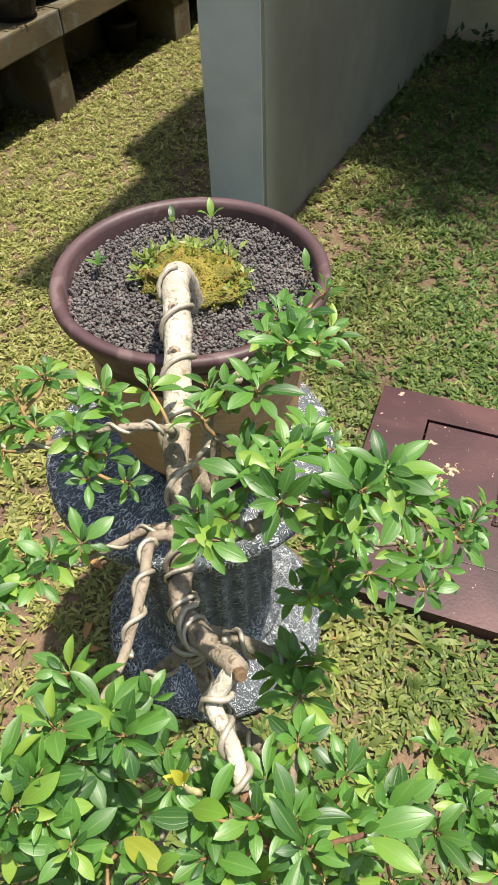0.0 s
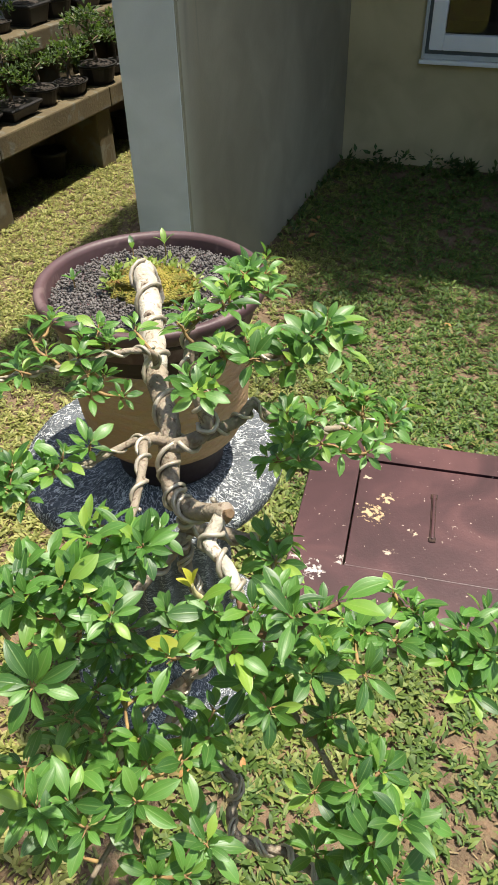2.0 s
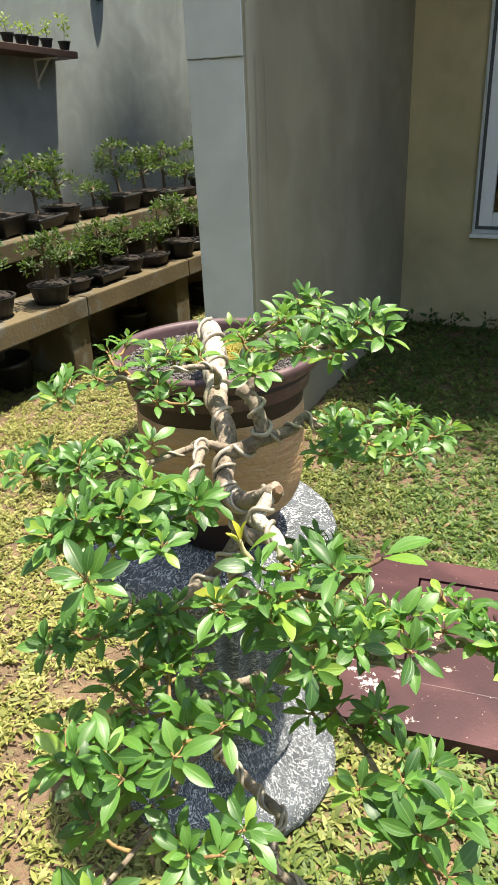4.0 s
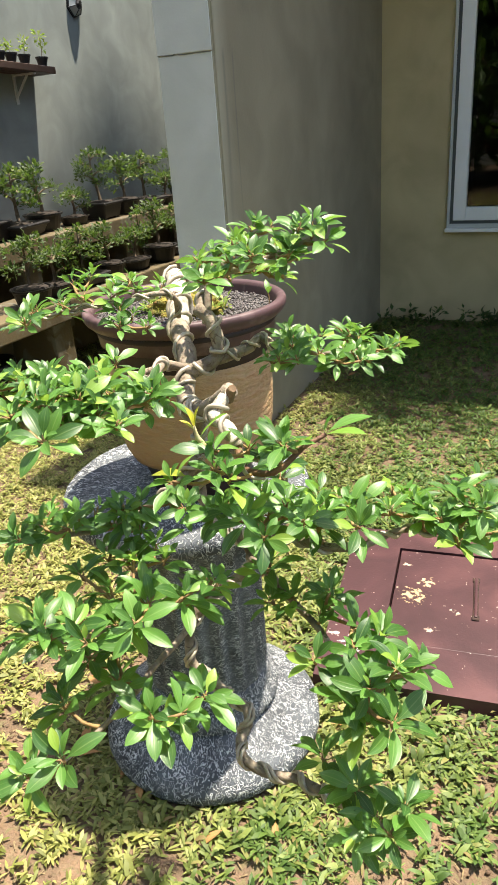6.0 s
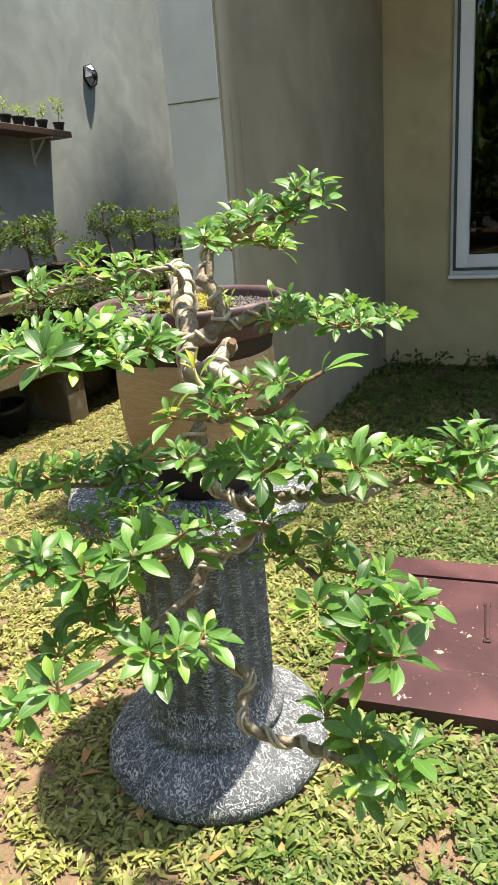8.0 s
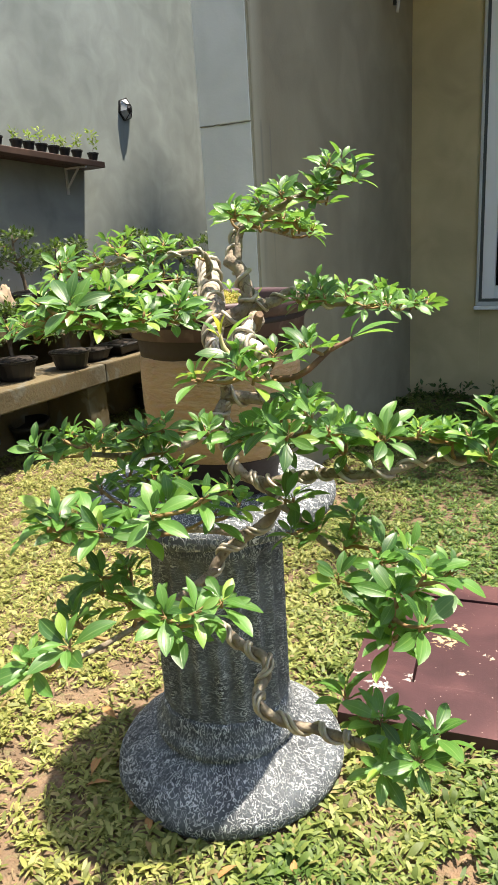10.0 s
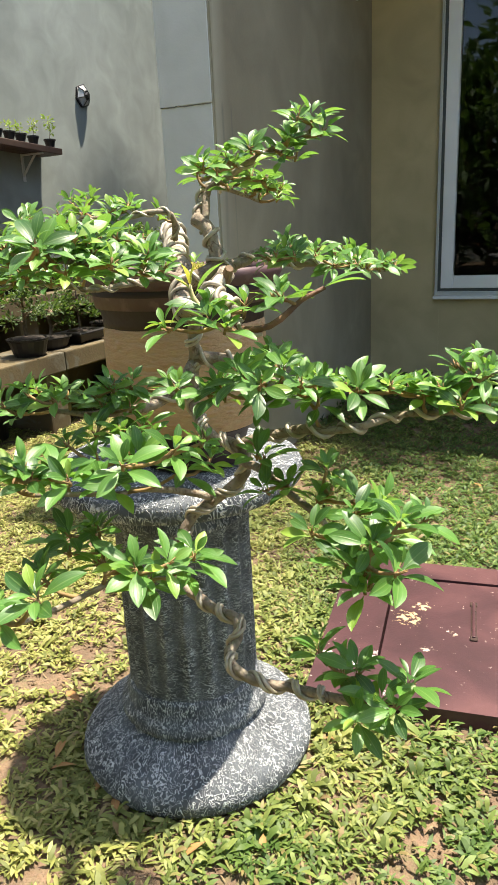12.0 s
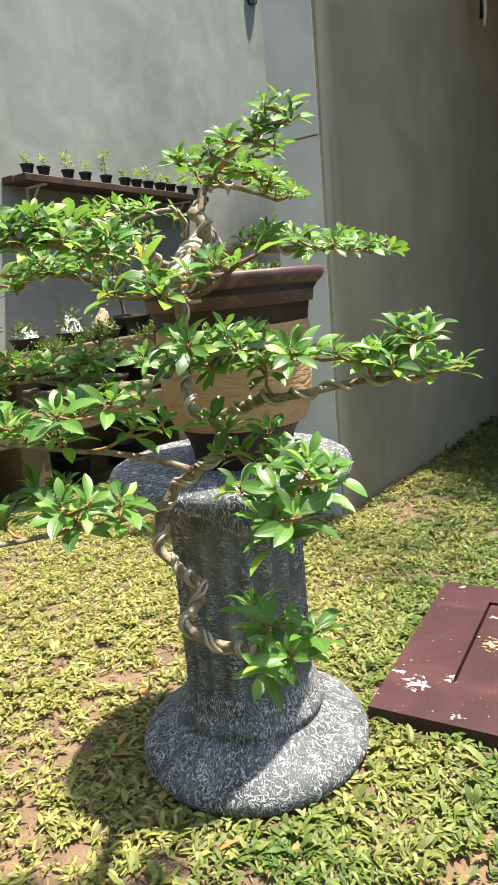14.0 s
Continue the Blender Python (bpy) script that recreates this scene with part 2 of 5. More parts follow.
PLASTER_GREY = plaster("grey_plaster", (0.225, 0.252, 0.232), (0.30, 0.33, 0.305), (0.18, 0.195, 0.178))
PLASTER_FIN = plaster("fin_plaster", (0.226, 0.204, 0.142), (0.29, 0.264, 0.186), (0.215, 0.20, 0.136), (0.45, 0.43, 0.33))
STRIP_PAINT = plaster("strip_paint", (0.46, 0.485, 0.47), (0.57, 0.595, 0.575), (0.33, 0.355, 0.345))
PLASTER_TAN = plaster("tan_plaster", (0.44, 0.365, 0.200), (0.52, 0.435, 0.248), (0.36, 0.295, 0.160))
# Bench colour lowered: part of the shade there is in it.
CONCRETE = mottled("bench_concrete", (0.066, 0.049, 0.024), (0.135, 0.102, 0.050), 3.0, 60, 0.9, 0.5, 0.004, stain=(0.12, 0.11, 0.08))
PEDESTAL = carved_concrete("carved_concrete", 150, 66, 0, (0.036, 0.042, 0.049), (0.118, 0.132, 0.146), (0.70, 0.72, 0.73))
SHAFT = carved_concrete("fluted_concrete", 76, 195, 20, (0.044, 0.048, 0.052), (0.155, 0.165, 0.170), (0.62, 0.64, 0.63))
POT_TAN = mottled("tan_stoneware", (0.37, 0.235, 0.120), (0.46, 0.305, 0.165), 9.0, 120, 0.65, 1.0, 0.008, stretch=(0.38, 0.38, 1.0))
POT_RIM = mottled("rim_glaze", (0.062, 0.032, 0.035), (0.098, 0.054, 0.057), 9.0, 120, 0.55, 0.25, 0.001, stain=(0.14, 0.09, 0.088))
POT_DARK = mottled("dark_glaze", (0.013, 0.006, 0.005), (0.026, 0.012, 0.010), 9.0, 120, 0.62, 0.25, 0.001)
GRAVEL = mottled("lava_gravel", (0.055, 0.048, 0.046), (0.21, 0.19, 0.178), 90.0, 400, 0.9, 0.5, 0.001)
BARK = mottled("pale_bark", (0.31, 0.265, 0.20), (0.57, 0.525, 0.44), 45.0, 300, 0.85, 0.8, 0.002, stain=(0.24, 0.18, 0.12))
BARK_DARK = mottled("brown_bark", (0.13, 0.09, 0.06), (0.30, 0.22, 0.15), 60.0, 300, 0.85, 0.8, 0.002)
# Shaded copy of brown_bark, for the trunks on the benches.
BARK_SHADE = mottled("shaded_bark", (0.07, 0.05, 0.035), (0.17, 0.125, 0.085), 60.0, 300, 0.9, 0.8, 0.002)
BARK_TAN = mottled("tan_bark", (0.14, 0.108, 0.076), (0.34, 0.282, 0.212), 50.0, 300, 0.85, 0.8, 0.002, stain=(0.13, 0.09, 0.06))
BARK_RED = mottled("red_brown_bark", (0.085, 0.042, 0.024), (0.22, 0.118, 0.062), 60.0, 300, 0.8, 0.8, 0.002)
CUT = mottled("cut_wood", (0.12, 0.07, 0.035), (0.22, 0.14, 0.075), 120.0, 400, 0.8, 0.5, 0.001)
TWIG = mottled("orange_twig", (0.17, 0.10, 0.045), (0.36, 0.23, 0.09), 90.0, 400, 0.8, 0.4, 0.001)
WIRE = mottled("aluminium_wire", (0.33, 0.285, 0.22), (0.52, 0.465, 0.375), 70.0, 500, 0.45, 0.2, 0.0005, metal=0.3)
SOIL = mottled("red_soil", (0.10, 0.066, 0.040), (0.21, 0.138, 0.082), 16.0, 110, 0.95, 1.0, 0.010, stain=(0.15, 0.125, 0.06))
WOOD_DARK = mottled("dark_plank", (0.035, 0.02, 0.014), (0.09, 0.052, 0.036), 5.0, 70, 0.6, 0.4, 0.002, stretch=(1.0, 0.1, 1.0))
# Pot black deepened to stand for the shade on the benches.
BLACK_POT = mottled("black_pot", (0.007, 0.006, 0.006), (0.020, 0.017, 0.016), 12.0, 120, 0.5, 0.3, 0.001)
WHITE_METAL = plain("white_metal", (0.55, 0.56, 0.55), 0.5)
FRAME_WHITE = mottled("white_frame", (0.80, 0.81, 0.80), (0.88, 0.89, 0.88), 4.0, 80, 0.35, 0.05, 0.0005)
FRAME_GREY = plain("grey_seal", (0.07, 0.08, 0.08), 0.5)
DARK_METAL = plain("dark_metal", (0.03, 0.03, 0.032), 0.45, 0.6)
GLASS = plain("window_glass", (0.10, 0.12, 0.12), 0.015, 0.0, 1.0)
LAMP_GLASS = plain("lamp_glass", (0.75, 0.77, 0.75), 0.25, 0.0, 0.6)
# Near black: the darkness of the unlit room is put into its colour.
ROOM_UNLIT = mottled("unlit_room", (0.02, 0.022, 0.024), (0.04, 0.043, 0.046), 2.0, 40, 0.9, 0.1, 0.001)
MOSS = mottled("moss", (0.13, 0.13, 0.018), (0.34, 0.27, 0.04), 45.0, 350, 0.95, 1.0, 0.008, stain=(0.24, 0.12, 0.03))
STONE = mottled("pale_stone", (0.42, 0.40, 0.36), (0.6, 0.58, 0.53), 20.0, 150, 0.9, 0.5, 0.002)
LEAF = leafy("bonsai_leaf", False, (0.024, 0.082, 0.020), (0.108, 0.250, 0.045), (0.26, 0.40, 0.058), 0.38, 0.36, 0.6)
LEAF_MANY = leafy("bonsai_foliage", True, (0.024, 0.082, 0.020), (0.108, 0.250, 0.045), (0.26, 0.40, 0.058), 0.38, 0.36, 0.6)
GRASS = grass_blades("carpet_grass")
STRAW = mottled("dead_straw", (0.12, 0.085, 0.045), (0.27, 0.20, 0.105), 60.0, 300, 0.9, 0.4, 0.001)
# Greens lowered, with the shade over the bench plants in the colour.
SMALL_LEAF = leafy("small_foliage", True, (0.015, 0.031, 0.009), (0.042, 0.070, 0.018), (0.13, 0.155, 0.034), 0.5, 0.2, 0.3)
BACK_LEAF = leafy("tree_foliage", True, (0.03, 0.06, 0.015), (0.06, 0.11, 0.025), (0.12, 0.18, 0.03), 0.5, 0.25, 0.3)


def cover_paint(name):
    """Maroon floor paint, rubbed and flaked to pale cement in spots."""
    m, n, l, p = material(name)
    co = n.new("ShaderNodeTexCoord").outputs["Object"]
    big = tex(n, l, "noise", 5, co, 6.0, 0.8)
    r = ramp(n, [(0.3, (0.031, 0.012, 0.014)), (0.5, (0.054, 0.021, 0.024)), (0.7, (0.094, 0.039, 0.040))])
    l.new(big.outputs[0], r.inputs[0])
    colour = r.outputs[0]
    ragged = tex(n, l, "noise", 85, co, 10.0, 0.3)
    for (x, y), size, tint in (((0.190, 0.340), 0.080, (0.50, 0.36, 0.20)), ((0.068, 0.113), 0.064, (0.50, 0.47, 0.44)),
                               ((0.222, 0.402), 0.048, (0.50, 0.37, 0.22)), ((0.17, 0.03), 0.03, (0.5, 0.42, 0.38)),
                               ((0.245, 0.215), 0.030, (0.46, 0.36, 0.28)), ((0.02, 0.15), 0.030, (0.46, 0.40, 0.36)), ((0.30, 0.29), 0.024, (0.46, 0.36, 0.26)),
                               ((0.16, 0.48), 0.026, (0.46, 0.37, 0.27)), ((0.05, 0.62), 0.022, (0.46, 0.36, 0.26)), ((0.13, 0.16), 0.034, (0.46, 0.40, 0.36))):
        d = n.new("ShaderNodeVectorMath")
        d.operation = "DISTANCE"
        flat = n.new("ShaderNodeVectorMath")
        flat.operation = "MULTIPLY"
        flat.inputs[1].default_value = (1, 1, 0)
        l.new(co, flat.inputs[0])
        l.new(flat.outputs[0], d.inputs[0])
        d.inputs[1].default_value = (x, y, 0)
        near = n.new("ShaderNodeMapRange")
        near.inputs[1].default_value, near.inputs[2].default_value = size, 0.0
        near.inputs[3].default_value, near.inputs[4].default_value = -0.3, 0.17
        near.clamp = True
        l.new(d.outputs["Value"], near.inputs[0])
        add = n.new("ShaderNodeMath")
        l.new(near.outputs[0], add.inputs[0])
        l.new(ragged.outputs[0], add.inputs[1])
        mask = ramp(n, [(0.52, (0, 0, 0)), (0.62, (0.85, 0.85, 0.85))])
        l.new(add.outputs[0], mask.inputs[0])
        colour = mixed(n, l, colour, tint, mask.outputs[0])
    flake = tex(n, l, "noise", 85, co, 10.0, 0.2)
    mask = ramp(n, [(0.685, (0, 0, 0)), (0.71, (0.9, 0.9, 0.9))])
    l.new(flake.outputs[0], mask.inputs[0])
    colour = mixed(n, l, colour, (0.42, 0.33, 0.28), mask.outputs[0])
    l.new(colour, p.inputs["Base Color"])
    p.inputs["Roughness"].default_value = 0.48
    p.inputs["Specular IOR Level"].default_value = 0.4
    fine = tex(n, l, "noise", 140, co, 4.0)
    bumped(n, l, p, fine.outputs[0], 0.25, 0.002)
    return m


COVER = cover_paint("maroon_paint")
RUST = mottled("rusted_iron", (0.02, 0.012, 0.01), (0.06, 0.028, 0.018), 60.0, 300, 0.85, 0.5, 0.001)

# ---- mesh helpers ----


def mesh_object(name, verts, faces, mat, parent=None, smooth=True, uvs=None, label=""):
    me = bpy.data.meshes.new(name)
    me.from_pydata([tuple(v) for v in verts], [], [tuple(f) for f in faces])
    if uvs is not None:
        layer = me.uv_layers.new(name="UVMap")
        idx = np.empty(len(me.loops), dtype=np.int32)
        me.loops.foreach_get("vertex_index", idx)
        layer.data.foreach_set("uv", np.asarray(uvs, dtype=np.float32)[idx].ravel())
    if smooth:
        me.polygons.foreach_set("use_smooth", np.ones(len(me.polygons), dtype=bool))
    me.materials.append(mat)
    me.update()
    ob = new(name, me)
    if parent:
        ob.parent = parent
    if label:
        ob["label"] = label
    return ob


def part(name, bm, mat, parent=None, label="", smooth=False):
    me = bpy.data.meshes.new(name)
    bmesh.ops.recalc_face_normals(bm, faces=bm.faces)
    bm.to_mesh(me)
    bm.free()
    if smooth:
        me.polygons.foreach_set("use_smooth", np.ones(len(me.polygons), dtype=bool))
    me.materials.append(mat)
    ob = new(name, me)
    if parent:
        ob.parent = parent
    if label:
        ob["label"] = label
    return ob


def box(bm, x0, x1, y0, y1, z0, z1, bevel=0.0, seg=1, m=None):
    made = bmesh.ops.create_cube(bm, size=1)["verts"]
    for v in made:
        v.co = Vector(((x0 + x1) / 2 + v.co.x * (x1 - x0), (y0 + y1) / 2 + v.co.y * (y1 - y0), (z0 + z1) / 2 + v.co.z * (z1 - z0)))
    edges = list({e for v in made for e in v.link_edges})
    if bevel:
        got = bmesh.ops.bevel(bm, geom=edges, offset=bevel, segments=seg, affect="EDGES", profile=0.6)
        made = list({v for f in got["faces"] for v in f.verts} | {v for v in made if v.is_valid})
    if m:
        bmesh.ops.transform(bm, matrix=m, verts=[v for v in made if v.is_valid])
    return made


def empty(name, m, label="", category="", group="", kind=""):
    ob = new(name)
    ob.empty_display_size = 0.05
    ob.matrix_world = m
    return tagged(ob, label, category, group, kind)


def lathe(name, profile, mat, parent, seg=64, label="", shape=None, rough=0.0, seed=0):
    """A turned body: profile rows of (radius, height), both ends closed. shape(angle, row) scales the radius."""
    verts, faces = [], []
    for j, (r, z) in enumerate(profile):
        for i in range(seg):
            a = 2 * math.pi * i / seg
            k = shape(a, j) if shape else 1.0
            x, y = r * k * math.cos(a), r * k * math.sin(a)
            if rough:
                w = rough * (noise.noise(Vector((x * 9 + seed, y * 9, z * 9))) + 0.5 * noise.noise(Vector((x * 30, y * 30 + seed, z * 30))))
                x, y = x * (1 + w / max(r, 0.02)), y * (1 + w / max(r, 0.02))
                verts.append((x, y, z + w * 0.5))
            else:
                verts.append((x, y, z))
    for j in range(len(profile) - 1):
        for i in range(seg):
            k = (i + 1) % seg
            faces.append((j * seg + i, j * seg + k, (j + 1) * seg + k, (j + 1) * seg + i))
    faces.append(tuple(reversed(range(seg))))
    faces.append(tuple((len(profile) - 1) * seg + i for i in range(seg)))
    return mesh_object(name, verts, faces, mat, parent, True, None, label)


def spline(points, step):
    """Points of a smooth curve through the given ones, about one a step."""
    P = [Vector(p) for p in points]
    P = [P[0] * 2 - P[1]] + P + [P[-1] * 2 - P[-2]]
    out = []
    for i in range(1, len(P) - 2):
        a, b, c, d = P[i - 1 : i + 3]
        n = max(2, int((c - b).length / step))
        for k in range(n):
            t = k / n
            out.append(0.5 * ((2 * b) + (c - a) * t + (2 * a - 5 * b + 4 * c - d) * t * t + (3 * b - a - 3 * c + d) * t**3))
    out.append(P[-2])
    return out


def frames(path):
    """Two side axes along a path, without twist."""
    side, axes = None, []
    for i, p in enumerate(path):
        d = (path[min(i + 1, len(path) - 1)] - path[max(i - 1, 0)]).normalized()
        if side is None:
            side = d.orthogonal().normalized()
        side = (side - d * side.dot(d)).normalized()
        axes.append((side, d.cross(side)))
    return axes


def tube(path, r0, r1, seg=8, knobs=0.0, seed=0.0):
    """Vertices and faces of a tapering round bar along a path."""
    verts, faces, n = [], [], len(path)
    for i, (p, (u, v)) in enumerate(zip(path, frames(path))):
        r = r0 + (r1 - r0) * i / (n - 1)
        for k in range(seg):
            a = 2 * math.pi * k / seg
            w = 1 + knobs * noise.noise(p * 60 + Vector((math.cos(a), math.sin(a), seed)) * 0.8)
            verts.append(p + (u * math.cos(a) + v * math.sin(a)) * r * w)
    for i in range(n - 1):
        for k in range(seg):
            j = (k + 1) % seg
            faces.append((i * seg + k, i * seg + j, (i + 1) * seg + j, (i + 1) * seg + k))
    faces.append(tuple(reversed(range(seg))))
    faces.append(tuple((n - 1) * seg + k for k in range(seg)))
    return verts, faces


def joined(pieces):
    verts, faces = [], []
    for v, f in pieces:
        o = len(verts)
        verts += list(v)
        faces += [tuple(i + o for i in q) for q in f]
    return verts, faces


def coil(path, r0, r1, wire, pitch, start=0.0, end=1.0, phase=0.0):
    """A wire wound round a tapering limb."""
    n = len(path)
    ax = frames(path)
    i0, i1 = int(start * (n - 1)), int(end * (n - 1))
    length = sum((path[i + 1] - path[i]).length for i in range(i0, i1))
    steps = max(12, int(length / pitch * 12))
    pts = []
    for s in range(steps + 1):
        f = i0 + (i1 - i0) * s / steps
        i = min(int(f), n - 2)
        k = f - i
        p = path[i].lerp(path[i + 1], k)
        u, v = ax[i]
        a = phase + 2 * math.pi * length / pitch * s / steps
        r = (r0 + (r1 - r0) * f / (n - 1)) * 1.08 + wire * 0.75
        pts.append(p + (u * math.cos(a) + v * math.sin(a)) * r)
    return tube(pts, wire, wire, 6)


def leaf_shape(rows=7, fold=0.18, curl=0.16, wide=0.36, stalk=0.0):
    """A leaf one unit long along +y, its face up, folded along the midrib and curling down to the tip: vertices, faces, UVs."""
    verts, faces, uvs = [], [], []
    for j in range(rows + 1):
        t = j / rows
        k = max(0.0, (t - stalk) / (1 - stalk))
        w = wide * 0.5 * max(0.05, math.sin(math.pi * k**1.08) ** 0.78 if 0 < k < 1 else 0.0)
        z = 0.10 * math.sin(t * 2.2) - curl * t * t
        for c in (-1, -0.55, 0, 0.55, 1):
            verts.append((c * w, t, z + fold * abs(c) * w))
            uvs.append((0.5 + 0.5 * c, t))
    for j in range(rows):
        for k in range(4):
            a = j * 5 + k
            faces.append((a, a + 1, a + 6, a + 5))
    return np.array(verts), faces, np.array(uvs)

# ---- the setting ----


def ground_height(x, y):
    t = min(1.0, max(0.0, (y - 0.2) / 1.1))
    return -0.012 - 0.03 * t * t * (3 - 2 * t)


def build_ground():
    xs = np.concatenate([[-300, -60, -15], np.arange(-5, 3.01, 0.05), [8, 40, 300]])
    ys = np.concatenate([[-300, -60, -12, -5], np.arange(-1.5, 4.01, 0.05), [8, 40, 300]])
    verts, faces = [], []
    for y in ys:
        for x in xs:
            bump = 0.006 * noise.noise(Vector((x * 4, y * 4, 0))) + 0.004 * noise.noise(Vector((x * 15, y * 15, 3)))
            verts.append((x, y, ground_height(x, y) + (bump if abs(x) < 5 and abs(y) < 5 else 0)))
    w = len(xs)
    for j in range(len(ys) - 1):
        for i in range(w - 1):
            a = j * w + i
            faces.append((a, a + 1, a + w + 1, a + w))
    ob = mesh_object("ground", verts, faces, SOIL)
    tagged(ob, "bare reddish brown garden soil under thin grass", "ground", kind="structure")


# Worn places in the lawn: x, y, radius.
PATCHES = ((0.10, -0.26, 0.07), (0.42, -0.14, 0.09), (0.50, -0.02, 0.07), (-0.55, 0.06, 0.06), (-0.44, -0.20, 0.06), (-0.03, -0.24, 0.05), (-0.30, -0.21, 0.05))


def litter(spots):
    """Dead straw and crumbs of soil lying on the bare patches."""
    g = random.Random(64)
    bm = bmesh.new()
    bmesh.ops.create_icosphere(bm, subdivisions=1, radius=1)
    ico_v, ico_f = [v.co.copy() for v in bm.verts], [[v.index for v in f.verts] for f in bm.faces]
    bm.free()
    sv, sf, cv, cf = [], [], [], []
    for x, y in spots:
        z = ground_height(x, y)
        for _ in range(1 if g.random() < 0.55 else 0):
            a, s = g.uniform(0, 6.28), g.uniform(0.008, 0.024)
            px, py = x + g.gauss(0, 0.012), y + g.gauss(0, 0.012)
            d, w = Vector((math.cos(a), math.sin(a), g.uniform(-0.1, 0.25))) * s, Vector((-math.sin(a), math.cos(a), g.uniform(-0.4, 0.4))) * s * 0.06
            o, p = len(sv), Vector((px, py, z + 0.004))
            sv += [p - w, p + w, p + d * 0.6 + w, p + d * 0.6 - w, p + d]
            sf += [(o, o + 1, o + 2, o + 3), (o + 3, o + 2, o + 4)]
        if g.random() < 0.7:
            s = g.uniform(0.002, 0.006)
            o, c = len(cv), Vector((x + g.gauss(0, 0.01), y + g.gauss(0, 0.01), z + 0.002))
            cv += [c + p * s * g.uniform(0.7, 1.2) for p in ico_v]
            cf += [tuple(i + o for i in f) for f in ico_f]
    tagged(mesh_object("dead_straw", sv, sf, STRAW), "dry straw litter on the bare soil patches", "straw", kind="stuff")
    tagged(mesh_object("soil_crumbs", cv, cf, SOIL, None, False), "small crumbs of reddish brown soil", "soil", kind="stuff")


def build_grass():
    """Low carpet grass: small fans of broad short blades, thin over patches of soil."""
    spans = [(-1.25, 1.15, -0.75, 1.35, 3900), (-2.35, -0.9, 1.2, 3.6, 3000), (-0.66, 1.1, 1.3, 3.45, 2600), (-2.3, -1.2, -0.2, 1.3, 3000), (-3.8, 3.4, -3.4, -0.75, 420), (1.15, 3.4, -0.75, 3.3, 420), (-3.8, -1.25, -0.75, 0.1, 420)]
    T = []
    for x0, x1, y0, y1, per in spans:
        n = int((x1 - x0) * (y1 - y0) * per)
        T.append(np.stack([npr.uniform(x0, x1, n), npr.uniform(y0, y1, n)], 1))
    T = np.concatenate(T)
    keep, bare_spots = [], []
    for x, y in T:
        bare = noise.noise(Vector((x * 3.2, y * 3.2, 7))) + 0.6 * noise.noise(Vector((x * 10, y * 10, 2)))
        front = max(0.0, min(1.0, (0.15 - y) / 0.8))
        bare += max(0.75 * math.exp(-((x - px) ** 2 + (y - py) ** 2) / r**2) for px, py, r in PATCHES)
        if x > 1.15 or y < -0.75:
            bare = -1.0
        thin = bare >= 0.33 - 0.50 * front
        ok = not thin or rng.random() < 0.36
        ok = ok and (x + 0.121) ** 2 + (y - 0.036) ** 2 > 0.222**2
        ok = ok and not (-0.9 < x < -0.67 and y > 1.38)
        lx, ly = (x - 0.044) * 0.992 + (y - 0.206) * 0.129, -(x - 0.044) * 0.129 + (y - 0.206) * 0.992
        clear = not (-0.004 < lx < 0.7 and -0.004 < ly < 0.644) and (x + 0.121) ** 2 + (y - 0.036) ** 2 > 0.222**2
        ok = ok and (y > 0.35 or rng.random() < 0.80)
        keep.append(ok and clear)
        bare_spots.append(thin and not ok and clear and not (-0.9 < x < -0.67 and y > 1.38))
    litter(T[np.array(bare_spots)])
    T = T[np.array(keep)]
    per = 8
    P = np.repeat(T, per, 0)
    n = len(P)
    P = P + npr.normal(0, 0.006, (n, 2))
    yaw = npr.uniform(0, 2 * np.pi, n)
    tall = np.repeat(npr.uniform(0, 1, len(T)) < 0.10, per)
    rise = npr.uniform(0.02, 0.62, n) + np.where(tall, 0.4, 0.0)
    drift = np.repeat(npr.uniform(0.75, 1.2, len(T)), per) * np.where(tall, 1.35, 1.0)
    size = npr.uniform(0.011, 0.028, n) * drift * np.where((P[:, 1] < 0.6) & (P[:, 0] > -0.35), 1.08, 1.0) * np.where(P[:, 0] < -0.9, 0.85, 1.0) * np.where((P[:, 0] > 1.15) | (P[:, 1] < -0.75), 1.9, 1.0)
    wide = size * npr.uniform(0.19, 0.29, n) * 0.5
    d = np.stack([np.cos(yaw), np.sin(yaw)], 1)
    s = np.stack([-np.sin(yaw), np.cos(yaw)], 1)
    z0 = np.array([ground_height(x, y) for x, y in P]) + npr.uniform(0.0, 0.010, n)
    roll = npr.uniform(-0.5, 0.5, n)

    def row(t, lift, w):
        flat = P + d * (size * t * np.cos(rise))[:, None]
        z = z0 + 0.002 + size * lift * np.sin(rise)
        a, b = flat - s * (wide * w)[:, None], flat + s * (wide * w)[:, None]
        return np.concatenate([a, (z - wide * w * roll)[:, None]], 1), np.concatenate([b, (z + wide * w * roll)[:, None]], 1)

    a0, b0 = row(0.0, 0.0, 0.45)
    a1, b1 = row(0.33, 0.42, 1.0)
    a2, b2 = row(0.70, 0.66, 0.85)
    tip = np.concatenate([P + d * (size * np.cos(rise))[:, None], (z0 + 0.002 + size * 0.62 * np.sin(rise))[:, None]], 1)
    verts = np.stack([a0, b0, a1, b1, a2, b2, tip], 1).reshape(-1, 3)
    base = np.arange(n)[:, None] * 7
    quads = (base + [0, 1, 3, 2]).tolist() + (base + [2, 3, 5, 4]).tolist()
    tris = (base + [4, 5, 6]).tolist()
    uv = np.tile([[0, 0], [1, 0], [0, 0.33], [1, 0.33], [0, 0.7], [1, 0.7], [0.5, 1]], (n, 1))
